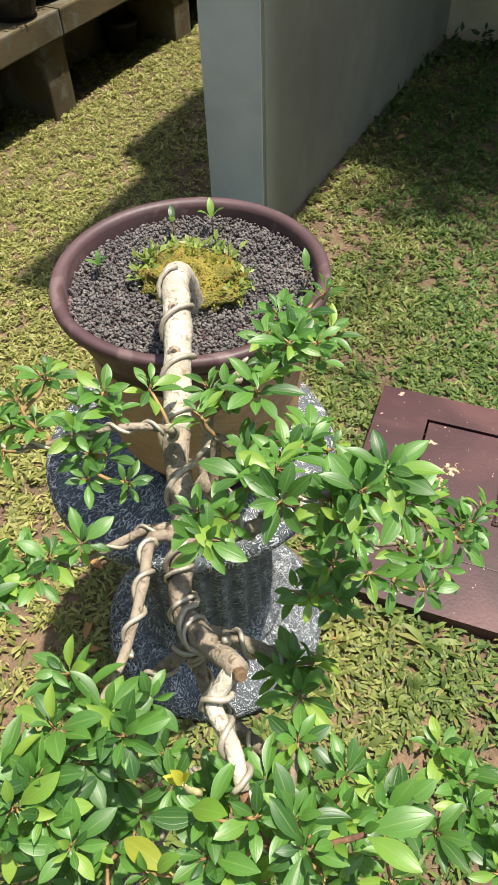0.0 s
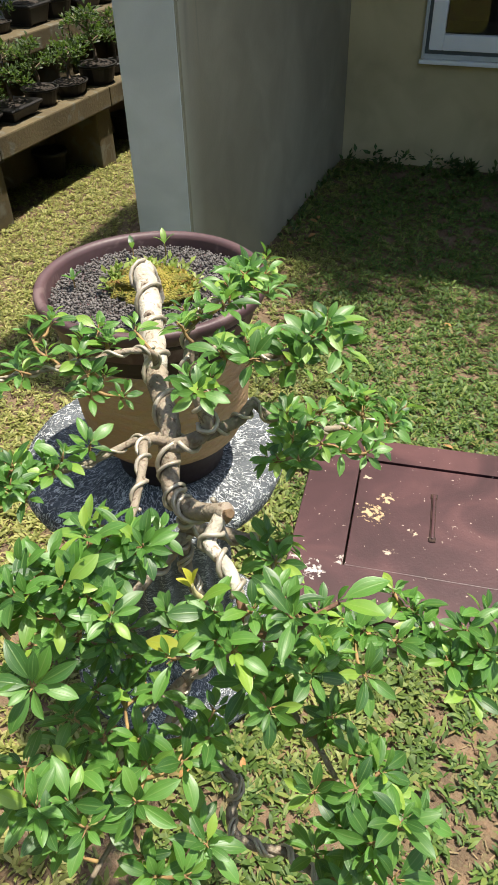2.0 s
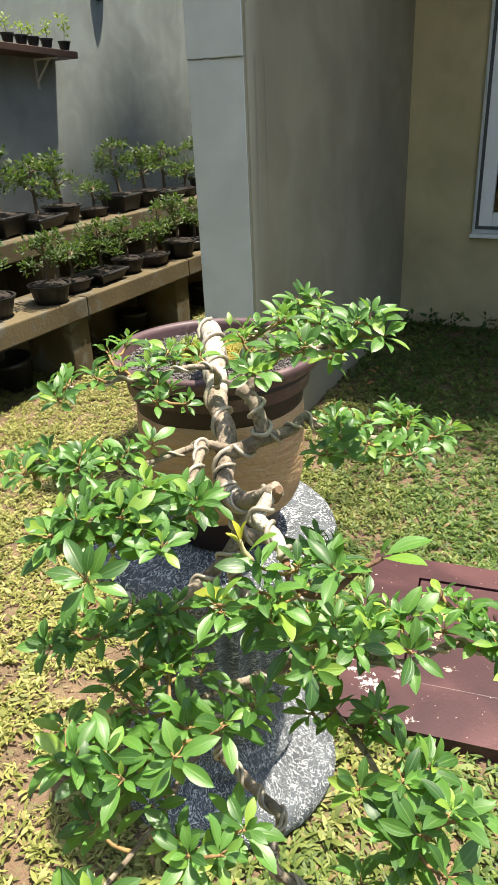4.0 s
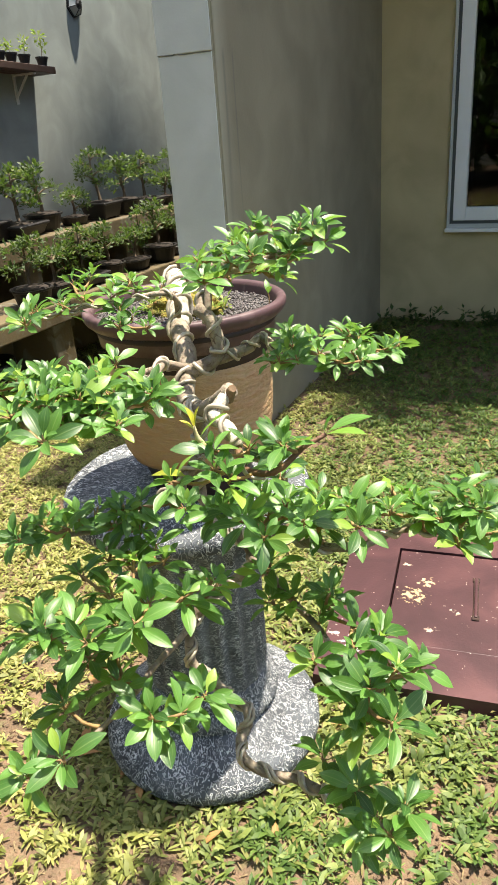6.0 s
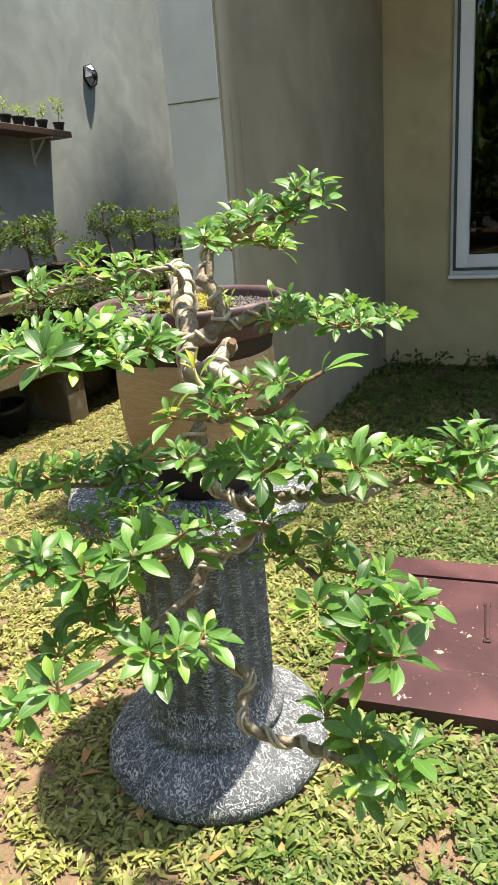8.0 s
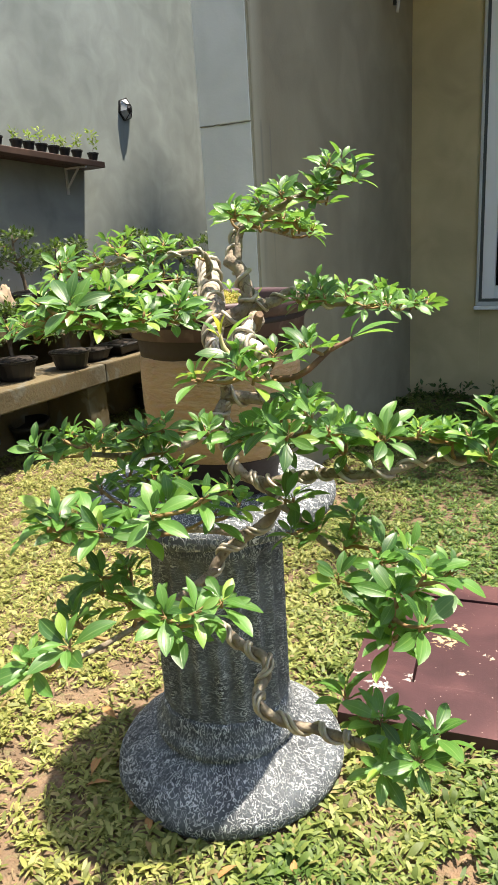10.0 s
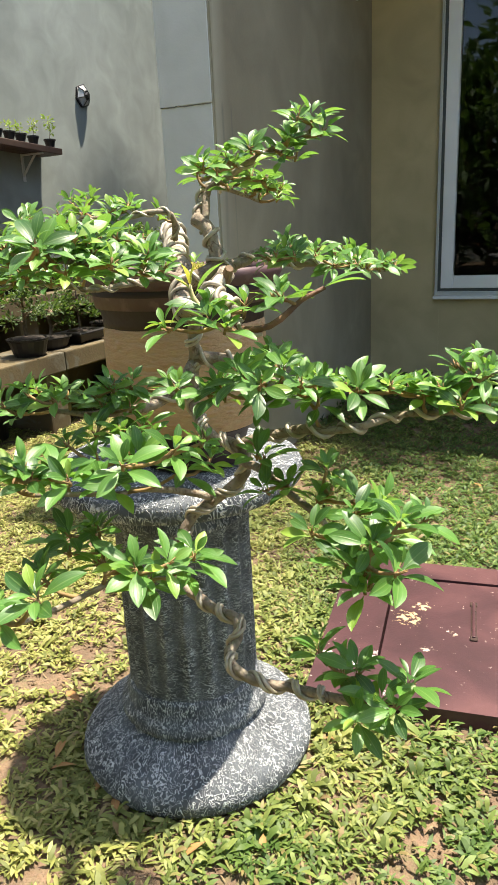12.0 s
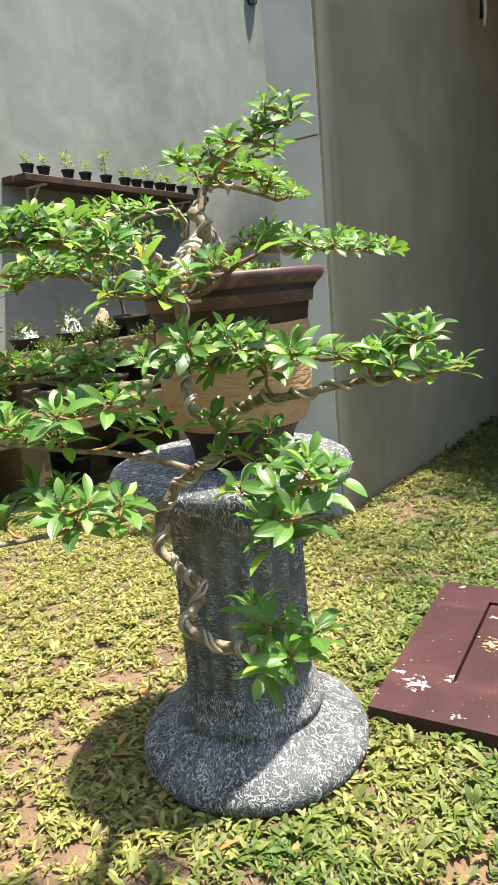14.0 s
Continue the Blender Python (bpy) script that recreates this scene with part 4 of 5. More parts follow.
def build_benches():
    m = pose(0, 0, 0, 0, 0, -1.5)
    build_bench("lower_bench", -2.00, 0.1, 0.382, 0.36, "weathered tan cement plant bench on block legs", (0.95, 1.95, 2.95, 3.95, 4.95), m)
    build_bench("upper_bench", -2.42, 0.1, 0.645, 0.34, "weathered tan cement plant bench, the raised back tier", (1.25, 2.25, 3.25, 4.25, 5.25), m)
    kinds = [build_potted_bonsai(0, "dark rectangular pot with a small leafy bonsai on the bench"), build_potted_bonsai(1, "black round pot with a bushy little bonsai on the bench"),
             build_potted_bonsai(2, "shallow black pot with a low spreading bonsai on the bench"), build_potted_bonsai(3, "deep dark pot with an upright yellow-green bonsai on the bench")]
    used = set()
    g = random.Random(5)

    def put(kind, x, y, z, s):
        mm = m @ pose(x, y, z, 0, 0, 90 + g.uniform(-25, 25)) @ Matrix.Scale(s, 4)
        if kind in used:
            ob = copy_thing(kinds[kind], mm)
            ob.scale = (s, s, s)
        else:
            kinds[kind].matrix_world = mm
            used.add(kind)

    for k, y in ((2, 0.75), (1, 1.48), (1, 1.80), (2, 2.02), (0, 2.27), (1, 2.52), (2, 2.76), (1, 3.02), (0, 3.28), (2, 3.55)):
        put(k, -2.10 - g.uniform(0, 0.08), y, 0.383, g.uniform(1.1, 1.4))
    for k, y in ((2, 1.0), (3, 2.06), (0, 2.3), (1, 2.55), (2, 2.8), (3, 3.08), (1, 3.35), (0, 3.62), (2, 3.9), (1, 4.15)):
        put(k, -2.57 - g.uniform(0, 0.05), y, 0.646, g.uniform(1.1, 1.4))


    for k, y, label in ((2, 1.30, "shallow dark pot with pale stones and a low bonsai"), (1, 1.60, "shallow dark pot with a cream rock and small leaves"), (0, 1.83, "shallow dark pot with an upright tan rock")):
        build_rock_pot(k, label).matrix_world = m @ pose(-2.56, y, 0.646, 0, 0, 90 + 20 * k) @ Matrix.Scale(1.15, 4)
    # A bowl on a loose block in front of the raised tier, and empty black pots added to stand for the dark under the
    # bench.
    bm = bmesh.new()
    box(bm, -2.32, -2.10, 1.06, 1.30, 0.383, 0.475, 0.01, 2, m)
    tagged(part("cement_block", bm, CONCRETE), "loose tan cement block lying on the bench", "block")
    put(2, -2.20, 1.17, 0.476, 1.2)
    for x, y, s, t in ((-2.24, 1.25, 0.9, 0), (-2.26, 1.62, 1.0, 8), (-2.24, 2.62, 0.9, 0), (-2.2, 3.4, 0.9, 0)):
        filler_pot(m @ pose(x, y, -0.035, t, 0, 0) @ Matrix.Scale(s, 4))


def filler_pot(m):
    pot = lathe("filler_pot", [(0.03, 0.0), (0.075, 0.0), (0.10, 0.14), (0.108, 0.142), (0.108, 0.165), (0.098, 0.165), (0.092, 0.13), (0.03, 0.12)], BLACK_POT, None, 24)
    pot.matrix_world = m
    tagged(pot, "empty black pot added to fill the dark under the bench", "pot", "stored pots")


def build_shelf():
    y0, y1 = 2.33, 4.36
    tilt = Matrix.Translation((0, y1, 1.69)) @ Euler((radians(-2.4), 0, 0)).to_matrix().to_4x4() @ Matrix.Translation((0, -y1, 0))
    bm = bmesh.new()
    for k in range(2):
        box(bm, -3.869 + 0.125 * k, -3.746 + 0.125 * k, y0 + 0.02 * k, y1 - 0.015 * k, -0.05, 0, 0.004, 1, tilt)
    shelf = part("wall_shelf", bm, WOOD_DARK)
    tagged(shelf, "dark brown wooden plank shelf on white brackets", "shelf")
    for y in (2.53, 4.10):
        z = (tilt @ Vector((0, y, 0))).z
        bm = bmesh.new()
        box(bm, -3.862, -3.64, y - 0.012, y + 0.012, z - 0.066, z - 0.052)
        box(bm, -3.868, -3.856, y - 0.012, y + 0.012, z - 0.27, z - 0.047)
        box(bm, -0.006, 0.006, y - 0.008, y + 0.008, -0.115, 0.115, m=Matrix.Translation((-3.79, 0, z - 0.14)) @ Euler((0, radians(42), 0)).to_matrix().to_4x4())
        part("bracket", bm, WHITE_METAL, shelf, "white steel shelf bracket")
    kinds = [build_seedling(0), build_seedling(1), build_seedling(2)]
    used = set()
    for k, y in ((0, 2.42), (0, 2.56), (2, 2.78), (0, 2.95), (1, 3.16), (0, 3.36), (0, 3.49), (2, 3.63), (0, 3.77), (0, 3.9), (2, 4.05), (1, 4.26)):
        mm = tilt @ pose(-3.68, y, 0.001, 0, 0, rng.uniform(0, 360))
        if k in used:
            copy_thing(kinds[k], mm)
        else:
            kinds[k].matrix_world = mm
            used.add(k)


# ---- pedestal and pot ----
PX, PY = -0.121, 0.036


def build_pedestal():
    ped = empty("pedestal", pose(PX, PY, 0), "dark grey fluted concrete column pedestal with white dry-brushed texture", "pedestal")
    base = [(0.02, -0.02), (0.205, -0.02), (0.221, 0.0), (0.226, 0.012), (0.2245, 0.027), (0.216, 0.041), (0.202, 0.053), (0.184, 0.063), (0.166, 0.072), (0.150, 0.079), (0.139, 0.084), (0.1345, 0.087),
            (0.137, 0.089), (0.1415, 0.094), (0.143, 0.102), (0.1415, 0.110), (0.136, 0.117), (0.131, 0.122), (0.1285, 0.132), (0.1265, 0.146), (0.124, 0.160), (0.02, 0.161)]
    lathe("base", base, PEDESTAL, ped, 96, "", None, 0.0022, 3)
    shaft = [(0.1235, 0.150 + 0.34 * k / 24) for k in range(25)]
    flute = lambda a, j: 1.0 if j in (0, 24) else 1.0 - 0.075 * min(1, j / 3, (24 - j) / 2) * (0.5 + 0.5 * math.cos(a * 20)) ** 0.8
    lathe("shaft", shaft, SHAFT, ped, 240, "fluted column shaft", flute, 0.0012, 5)
    cap = [(0.02, 0.482), (0.122, 0.482), (0.1275, 0.486), (0.129, 0.492), (0.1265, 0.498), (0.124, 0.503), (0.125, 0.515), (0.130, 0.526), (0.143, 0.533), (0.168, 0.537), (0.195, 0.540), (0.210, 0.543), (0.2185, 0.549),
           (0.222, 0.559), (0.2215, 0.571), (0.217, 0.580), (0.208, 0.585), (0.196, 0.5875), (0.15, 0.588), (0.08, 0.588), (0.02, 0.588)]
    lathe("capital", cap, PEDESTAL, ped, 96, "round flat top slab", None, 0.0022, 9)


POT_AT = (-0.079, 0.025, 0.588)


def build_pot():
    pot = empty("bonsai_pot", pose(*POT_AT), "round tan stoneware pot with dark maroon rim and dark foot", "pot")
    wob = lambda a, j: 1 + 0.006 * math.sin(2 * a + 1) + 0.003 * math.sin(5 * a)
    foot = [(0.02, 0.0), (0.078, 0.0), (0.085, 0.004), (0.089, 0.03), (0.096, 0.052), (0.104, 0.066), (0.115, 0.0735), (0.09, 0.075)]
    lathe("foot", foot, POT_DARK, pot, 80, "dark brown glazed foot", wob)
    body = [(0.0948, 0.072), (0.1152, 0.0725), (0.1232, 0.09), (0.1289, 0.12), (0.1318, 0.16), (0.1322, 0.20), (0.1313, 0.232), (0.1289, 0.244), (0.1138, 0.245)]
    lathe("body", body, POT_TAN, pot, 80, "tan unglazed stoneware band", wob, 0.0008, 2)
    rim = [(0.122, 0.238), (0.1295, 0.238), (0.1305, 0.25), (0.1335, 0.268), (0.1405, 0.286), (0.1495, 0.299), (0.1575, 0.306), (0.1610, 0.312), (0.1612, 0.319),
           (0.1602, 0.3225), (0.1575, 0.3245), (0.152, 0.3245), (0.1472, 0.322), (0.1455, 0.316), (0.144, 0.30), (0.140, 0.27)]
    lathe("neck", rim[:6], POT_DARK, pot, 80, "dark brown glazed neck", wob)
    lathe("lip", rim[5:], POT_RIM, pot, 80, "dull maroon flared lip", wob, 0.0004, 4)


SOIL_Z = POT_AT[2] + 0.304


def build_gravel():
    g = random.Random(21)
    bm = bmesh.new()
    bmesh.ops.create_icosphere(bm, subdivisions=1, radius=1)
    ico_v = [v.co.copy() for v in bm.verts]
    ico_f = [[v.index for v in f.verts] for f in bm.faces]
    bm.free()
    verts, faces = [], []
    seg, rings = 40, 7
    for j in range(rings):
        r = 0.145 * j / (rings - 1)
        for i in range(seg):
            a = 2 * math.pi * i / seg
            verts.append(Vector((POT_AT[0] + r * math.cos(a), POT_AT[1] + r * math.sin(a), SOIL_Z - 0.009)))
    for j in range(rings - 1):
        for i in range(seg):
            k = (i + 1) % seg
            faces.append((j * seg + i, j * seg + k, (j + 1) * seg + k, (j + 1) * seg + i))
    for _ in range(14000):
        a, r = g.uniform(0, 6.2832), 0.1425 * math.sqrt(g.random())
        c = Vector((POT_AT[0] + r * math.cos(a), POT_AT[1] + r * math.sin(a), SOIL_Z + g.uniform(-0.008, 0.003)))
        s = g.uniform(0.0011, 0.0024)
        q = Euler((g.uniform(0, 6), g.uniform(0, 6), g.uniform(0, 6))).to_matrix()
        o = len(verts)
        k = Vector((s * g.uniform(0.8, 1.4), s, s * g.uniform(0.7, 1.1)))
        verts += [c + q @ Vector((p.x * k.x * g.uniform(0.8, 1.2), p.y * k.y * g.uniform(0.8, 1.2), p.z * k.z)) for p in ico_v]
        faces += [tuple(i + o for i in f) for f in ico_f]
    ob = mesh_object("pot_gravel", verts, faces, GRAVEL, None, False)
    tagged(ob, "dark grey volcanic gravel filling the pot", "gravel", kind="stuff")


def build_moss():
    g = random.Random(3)
    c = Vector((-0.078, 0.030, SOIL_Z))
    bm = bmesh.new()
    made = bmesh.ops.create_icosphere(bm, subdivisions=4, radius=1)["verts"]
    for v in made:
        n = noise.noise(v.co * 3) * 0.25 + noise.noise(v.co * 11) * 0.18
        v.co = c + Vector((v.co.x * 0.066 * (1 + n), v.co.y * 0.054 * (1 + n), max(-0.004, v.co.z * 0.024 * (1 + n))))
    moss = part("moss_cushion", bm, MOSS, None, smooth=True)
    tagged(moss, "yellow-green and rusty moss cushion round the trunk foot", "moss", kind="stuff")
    v, f, uv = leaf_cloud([c + Vector((math.cos(a) * 0.058, math.sin(a) * 0.050, 0.010)) for a in (0.3, 1.2, 1.7, 2.0, 2.3, 2.6, 2.9, 3.1, 3.4, 3.7, 6.1)], 0.016, 300, 0.012, 55, 0.4)
    ob = mesh_object("weeds", v, f, YOUNG_LEAF, None, True, uv)
    tagged(ob, "tiny round-leaved pale green weeds round the moss", "weed", kind="stuff")
    tufts = [c + Vector((math.cos(a) * r * 0.060, math.sin(a) * r * 0.048, 0.022 * math.sqrt(1 - r * r))) for a, r in ((g.uniform(0, 6.28), g.uniform(0.05, 0.97) ** 0.6) for _ in range(160))]
    v, f, uv = leaf_cloud(tufts, 0.006, 1500, 0.005, 56, 0.5)
    ob = mesh_object("moss_tips", v, f, MOSS_TIP, None, True, uv)
    tagged(ob, "fine yellow-green moss tips on the cushion", "moss", kind="stuff")
    for x, y, s, n in ((-0.108, 0.125, 1.0, 3), (-0.15, 0.10, 0.9, 2), (-0.185, -0.01, 0.7, 4), (0.045, 0.075, 1.0, 2)):
        at = Vector((x, y, SOIL_Z - 0.002))
        sp = empty("seedling", Matrix.Translation(at), "tiny two-leaved green seedling sprouting from the gravel", "seedling", "seedlings in the pot")
        vv, ff = tube(spline([(0, 0, 0), (0.002, 0, 0.012 * s), (0.0, 0.002, 0.024 * s)], 0.006), 0.0012, 0.0009, 5)
        mesh_object("stem", vv, ff, TWIG, sp)
        for k in range(n):
            q = Euler((radians(35 + 20 * g.random()), 0, 6.28 * k / n + 0.6)).to_matrix()
            vs = [Vector((0, 0.002, 0.023 * s)) + q @ (Vector(p) * 0.026 * s) for p in LEAF_V]
            mesh_object("leaf", vs, LEAF_F, LEAF, sp, True, LEAF_UV)


LEAF_V, LEAF_F, LEAF_UV = leaf_shape(6)
MOSS_TIP = leafy("moss_tip", True, (0.20, 0.11, 0.025), (0.22, 0.22, 0.03), (0.46, 0.42, 0.09), 0.7, 0.2, 0.2)

# ---- the bonsai ----
LEAVES = [leaf_shape(8, fold, curl, wide, 0.09) for fold, curl, wide in ((0.22, 0.05, 0.385), (0.34, 0.09, 0.35), (0.16, 0.12, 0.41), (0.40, 0.02, 0.34), (0.26, 0.14, 0.37))]
LEAF_MESHES = []
LOOSE = {"made": 0, "most": 300}


def leaf_mesh(kind):
    while len(LEAF_MESHES) <= kind:
        v, f, uv = LEAVES[len(LEAF_MESHES)]
        ob = mesh_object("leaf_pattern", v, f, LEAF, None, True, uv)
        LEAF_MESHES.append(ob.data)
        bpy.data.objects.remove(ob)
    return LEAF_MESHES[kind]


def rosette(at, facing, size, g, count):
    """Poses of the leaves of one whorl: (matrix, kind)."""
    up = facing.normalized()
    a0 = g.uniform(0, 6.28)
    base = up.to_track_quat("Z", "Y")
    out = []
    for k in range(count):
        inner = k >= count - 4 and count > 7
        az = a0 + k * 2.39996 + g.uniform(-0.25, 0.25)
        lift = g.uniform(0.4, 0.95) if inner else g.uniform(-0.10, 0.46)
        s = size * (g.uniform(0.36, 0.72) if inner else g.uniform(0.66, 1.10))
        q = base @ Euler((0, 0, az)).to_quaternion() @ Euler((lift, 0, 0)).to_quaternion() @ Euler((0, g.uniform(-0.45, 0.45), 0)).to_quaternion()
        p = at + base @ Vector((0, 0, -0.006 + 0.0012 * k)) + q @ Vector((0, 0.002, 0))
        out.append((Matrix.Translation(p) @ q.to_matrix().to_4x4() @ Matrix.Scale(s, 4), g.randrange(5)))
    return out


def build_branch(tree, label, points, r0, r1, tips, size=0.043, wire=0.0, pitch=0.03, loose=True, extra=0.5, seed=0, bark=None, span=(0.0, 1.0), count=11, face=(0.1, -0.15, 0.9), strands=1):
    """One wired limb with its twigs and whorls of leaves. tips: where the whorls sit."""
    g = random.Random(seed)
    size *= 0.76 if points[-1][2] > 0.86 else 0.78
    path = spline(points, 0.008)
    if tips:
        r0, r1 = r0 * 0.8, r1 * 0.75
    v, f = tube(path, r0, r1, 10, 0.22, seed)
    limb = mesh_object("branch", v, f, bark or BARK_TAN, tree, True, None, label)
    if wire:
        v, f = coil(path, r0, r1, wire, pitch, span[0], span[1], seed)
        if strands > 1:
            v, f = joined([(v, f), coil(path, r0, r1, wire, pitch, span[0], span[1], seed + 0.9)])
        mesh_object("wire", v, f, WIRE, limb, True, None, "dull aluminium training wire")
    twigs, leaves = [], []
    whorls = [(Vector(t), True) for t in tips]
    for t in tips:
        for _ in range(2 if g.random() < extra * 0.6 else 1 if g.random() < extra * 1.3 else 0):
            d = Vector((g.gauss(0, 1), g.gauss(0, 1), g.gauss(-0.05, 0.12))).normalized()
            whorls.append((Vector(t) + d * g.uniform(0.018, 0.032), False))
    middle = sum((w for w, _ in whorls), Vector()) / max(1, len(whorls))
    nodes = list(path[len(path) // 6 :])
    whorls.sort(key=lambda w: min((p - w[0]).length for p in nodes))
    for at, main in whorls:
        root = min(nodes, key=lambda p: (p - at).length + 0.25 * abs(p.z - at.z) + (0.01 if p.z > at.z else 0))
        lean = (at - root)
        away = Vector((at.x - middle.x, at.y - middle.y, 0))
        facing = Vector(face) + away * 2.2 + (lean.normalized() * 0.3 if lean.length > 0.01 else Vector()) + Vector((g.gauss(0, 0.16), g.gauss(0, 0.16), 0))
        if lean.length > 0.008:
            bow = (root + at) / 2 + Vector((0, 0, -0.1)) * lean.length + Vector((g.gauss(0, 0.003), g.gauss(0, 0.003), 0))
            shoot = spline([root, bow, at], 0.008)
            nodes += shoot[1:-1]
            twigs.append(tube(shoot, 0.0020, 0.0013, 6, 0.2, seed))
        up = facing.normalized()
        twigs.append(tube([at - up * 0.005, at - up * 0.001], 0.0015, 0.0013, 6))
        for _ in range(3):
            bud = (up * g.uniform(0.5, 1.4) + Vector((g.gauss(0, 0.8), g.gauss(0, 0.8), g.gauss(0, 0.5)))).normalized()
            twigs.append(tube([at - up * g.uniform(0.0, 0.006), at + bud * g.uniform(0.004, 0.009)], 0.0012, 0.0004, 4))
        leaves += rosette(at, facing, size * (1.0 if main else 0.88), g, count + g.randrange(-1, 2) if main else count - 1)
    if twigs:
        v, f = joined(twigs)
        mesh_object("twig", v, f, TWIG, limb, True, None, "thin orange-brown leafy twigs")["kind"] = "stuff"
    many_v, many_f, many_uv = [], [], []
    for m, kind in leaves:
        if loose and LOOSE["made"] < LOOSE["most"]:
            LOOSE["made"] += 1
            ob = new("leaf", leaf_mesh(kind))
            ob.parent = limb
            ob.matrix_basis = m
        else:
            v, f, uv = LEAVES[kind]
            o = len(many_v)
            many_v += [m @ Vector(p) for p in v]
            many_f += [tuple(i + o for i in q) for q in f]
            many_uv += list(uv)
    if many_v:
        ob = mesh_object("foliage", many_v, many_f, LEAF_MANY, limb, True, np.array(many_uv), "whorls of glossy green leaves")
        ob["kind"] = "stuff"
    return path


SCAR_WOOD = mottled("scar_wood", (0.05, 0.03, 0.018), (0.10, 0.06, 0.035), 150.0, 500, 0.9, 0.5, 0.001)


def build_bonsai():
    tree = empty("bonsai_tree", pose(0, 0, 0), "wired cascade bonsai with pale trunk and glossy green leaves", "bonsai")
    # Trunk: rises from the soil, bends over the rim and falls towards the front.
    trunk = spline([(-0.052, -0.010, 0.865), (-0.056, -0.020, 0.92), (-0.049, -0.042, 0.956), (-0.030, -0.076, 0.967), (-0.010, -0.106, 0.964), (0.013, -0.143, 0.954), (0.038, -0.188, 0.945),
                    (0.068, -0.240, 0.934), (0.096, -0.276, 0.924), (0.108, -0.302, 0.908), (0.118, -0.325, 0.894), (0.134, -0.344, 0.888), (0.160, -0.358, 0.898), (0.186, -0.370, 0.916), (0.200, -0.377, 0.928)], 0.008)
    cut = min(range(len(trunk)), key=lambda i: (trunk[i] - Vector((0.056, -0.218, 0.939))).length)
    waist = 0.0155 - 0.006 * cut / (len(trunk) - 1)
    v, f = tube(trunk[: cut + 1], 0.0155, waist, 14, 0.18, 2)
    limb = mesh_object("trunk", v, f, BARK, tree, True, None, "pale smooth trunk bent over the rim")
    v, f = tube(trunk[cut:], waist * 1.03, 0.0080, 14, 0.24, 2)
    mesh_object("lower_trunk", v, f, BARK_TAN, tree, True, None, "grey-brown rough lower trunk")
    v, f = coil(trunk, 0.0155, 0.0080, 0.0026, 0.058, 0.24, 0.96, 1.0)
    mesh_object("wire", v, f, WIRE, limb, True, None, "thick dull aluminium training wire")
    for at, d in (((-0.009, -0.111, 0.9765), (0.1, -0.3, 0.93)), ((0.015, -0.152, 0.9635), (0.2, -0.55, 0.8))):
        v, f = tube([Vector(at) - Vector(d) * 0.004, Vector(at) + Vector(d) * 0.0015], 0.0075, 0.006, 10, 0.3)
        knot = mesh_object("knot", v, f, BARK_TAN, limb, True, None, "small tan pruning scar")
        v, f = tube([Vector(at) + Vector(d) * 0.0008, Vector(at) + Vector(d) * 0.0021], 0.0032, 0.0024, 8, 0.4)
        mesh_object("scar_heart", v, f, SCAR_WOOD, knot, True, None, "dark heart of the scar")
    knot_path = spline([(0.112, -0.312, 0.902), (0.120, -0.328, 0.893), (0.136, -0.346, 0.888), (0.158, -0.358, 0.897)], 0.006)
    v, f = coil(knot_path, 0.0096, 0.0090, 0.0020, 0.027, 0.0, 1.0, 9.0)
    mesh_object("wire", v, f, WIRE, limb, True, None, "heavy wire knotted round the fork")
    # Falling stem behind the front pad, down along the column.
    fall = [(0.150, -0.350, 0.888), (0.140, -0.342, 0.866), (0.133, -0.330, 0.842), (0.128, -0.328, 0.815), (0.130, -0.335, 0.790), (0.145, -0.348, 0.768), (0.166, -0.358, 0.756), (0.196, -0.366, 0.752),
            (0.207, -0.374, 0.728), (0.182, -0.380, 0.702), (0.157, -0.396, 0.684), (0.144, -0.412, 0.655), (0.147, -0.424, 0.630), (0.154, -0.426, 0.612), (0.176, -0.428, 0.604), (0.200, -0.440, 0.601), (0.226, -0.452, 0.606), (0.231, -0.460, 0.590), (0.228, -0.474, 0.582),
            (0.240, -0.492, 0.582), (0.262, -0.494, 0.572), (0.292, -0.487, 0.568), (0.323, -0.497, 0.576), (0.350, -0.512, 0.588), (0.378, -0.528, 0.602)]
    build_branch(tree, "grey-brown falling stem wound with heavy wire", fall, 0.0066, 0.0042, [], wire=0.0020, pitch=0.036, seed=11, bark=BARK_TAN, strands=2, span=(0.0, 0.93))
    v, f = tube([Vector((0.197, -0.376, 0.920)), Vector((0.2025, -0.380, 0.928)), Vector((0.205, -0.382, 0.932)), Vector((0.2055, -0.3825, 0.9325))], 0.0062, 0.0034, 12, 0.4)
    mesh_object("cut_stub", v, f, CUT, tree, False, None, "brown sawn branch stub")
    build_branch(tree, "wired limb below the stub", [(0.196, -0.377, 0.924), (0.193, -0.392, 0.916), (0.193, -0.402, 0.911), (0.204, -0.410, 0.909), (0.216, -0.418, 0.908), (0.227, -0.429, 0.905), (0.234, -0.437, 0.900)],
                 0.0066, 0.0054, [], wire=0.0023, pitch=0.030, seed=12, bark=BARK)
    build_branch(tree, "red-brown front limb of the middle pad", [(0.233, -0.435, 0.899), (0.247, -0.451, 0.886), (0.276, -0.458, 0.890), (0.290, -0.448, 0.901), (0.298, -0.441, 0.909), (0.305, -0.436, 0.913), (0.314, -0.429, 0.918)],
                 0.0044, 0.0024, [(0.205, -0.504, 0.894), (0.232, -0.480, 0.897), (0.250, -0.449, 0.906), (0.272, -0.440, 0.912), (0.284, -0.452, 0.913), (0.222, -0.462, 0.906), (0.246, -0.480, 0.890)],
                 0.043, 0.0020, 0.045, seed=13, count=8, extra=0.0, bark=BARK_RED, span=(0, 0.4))
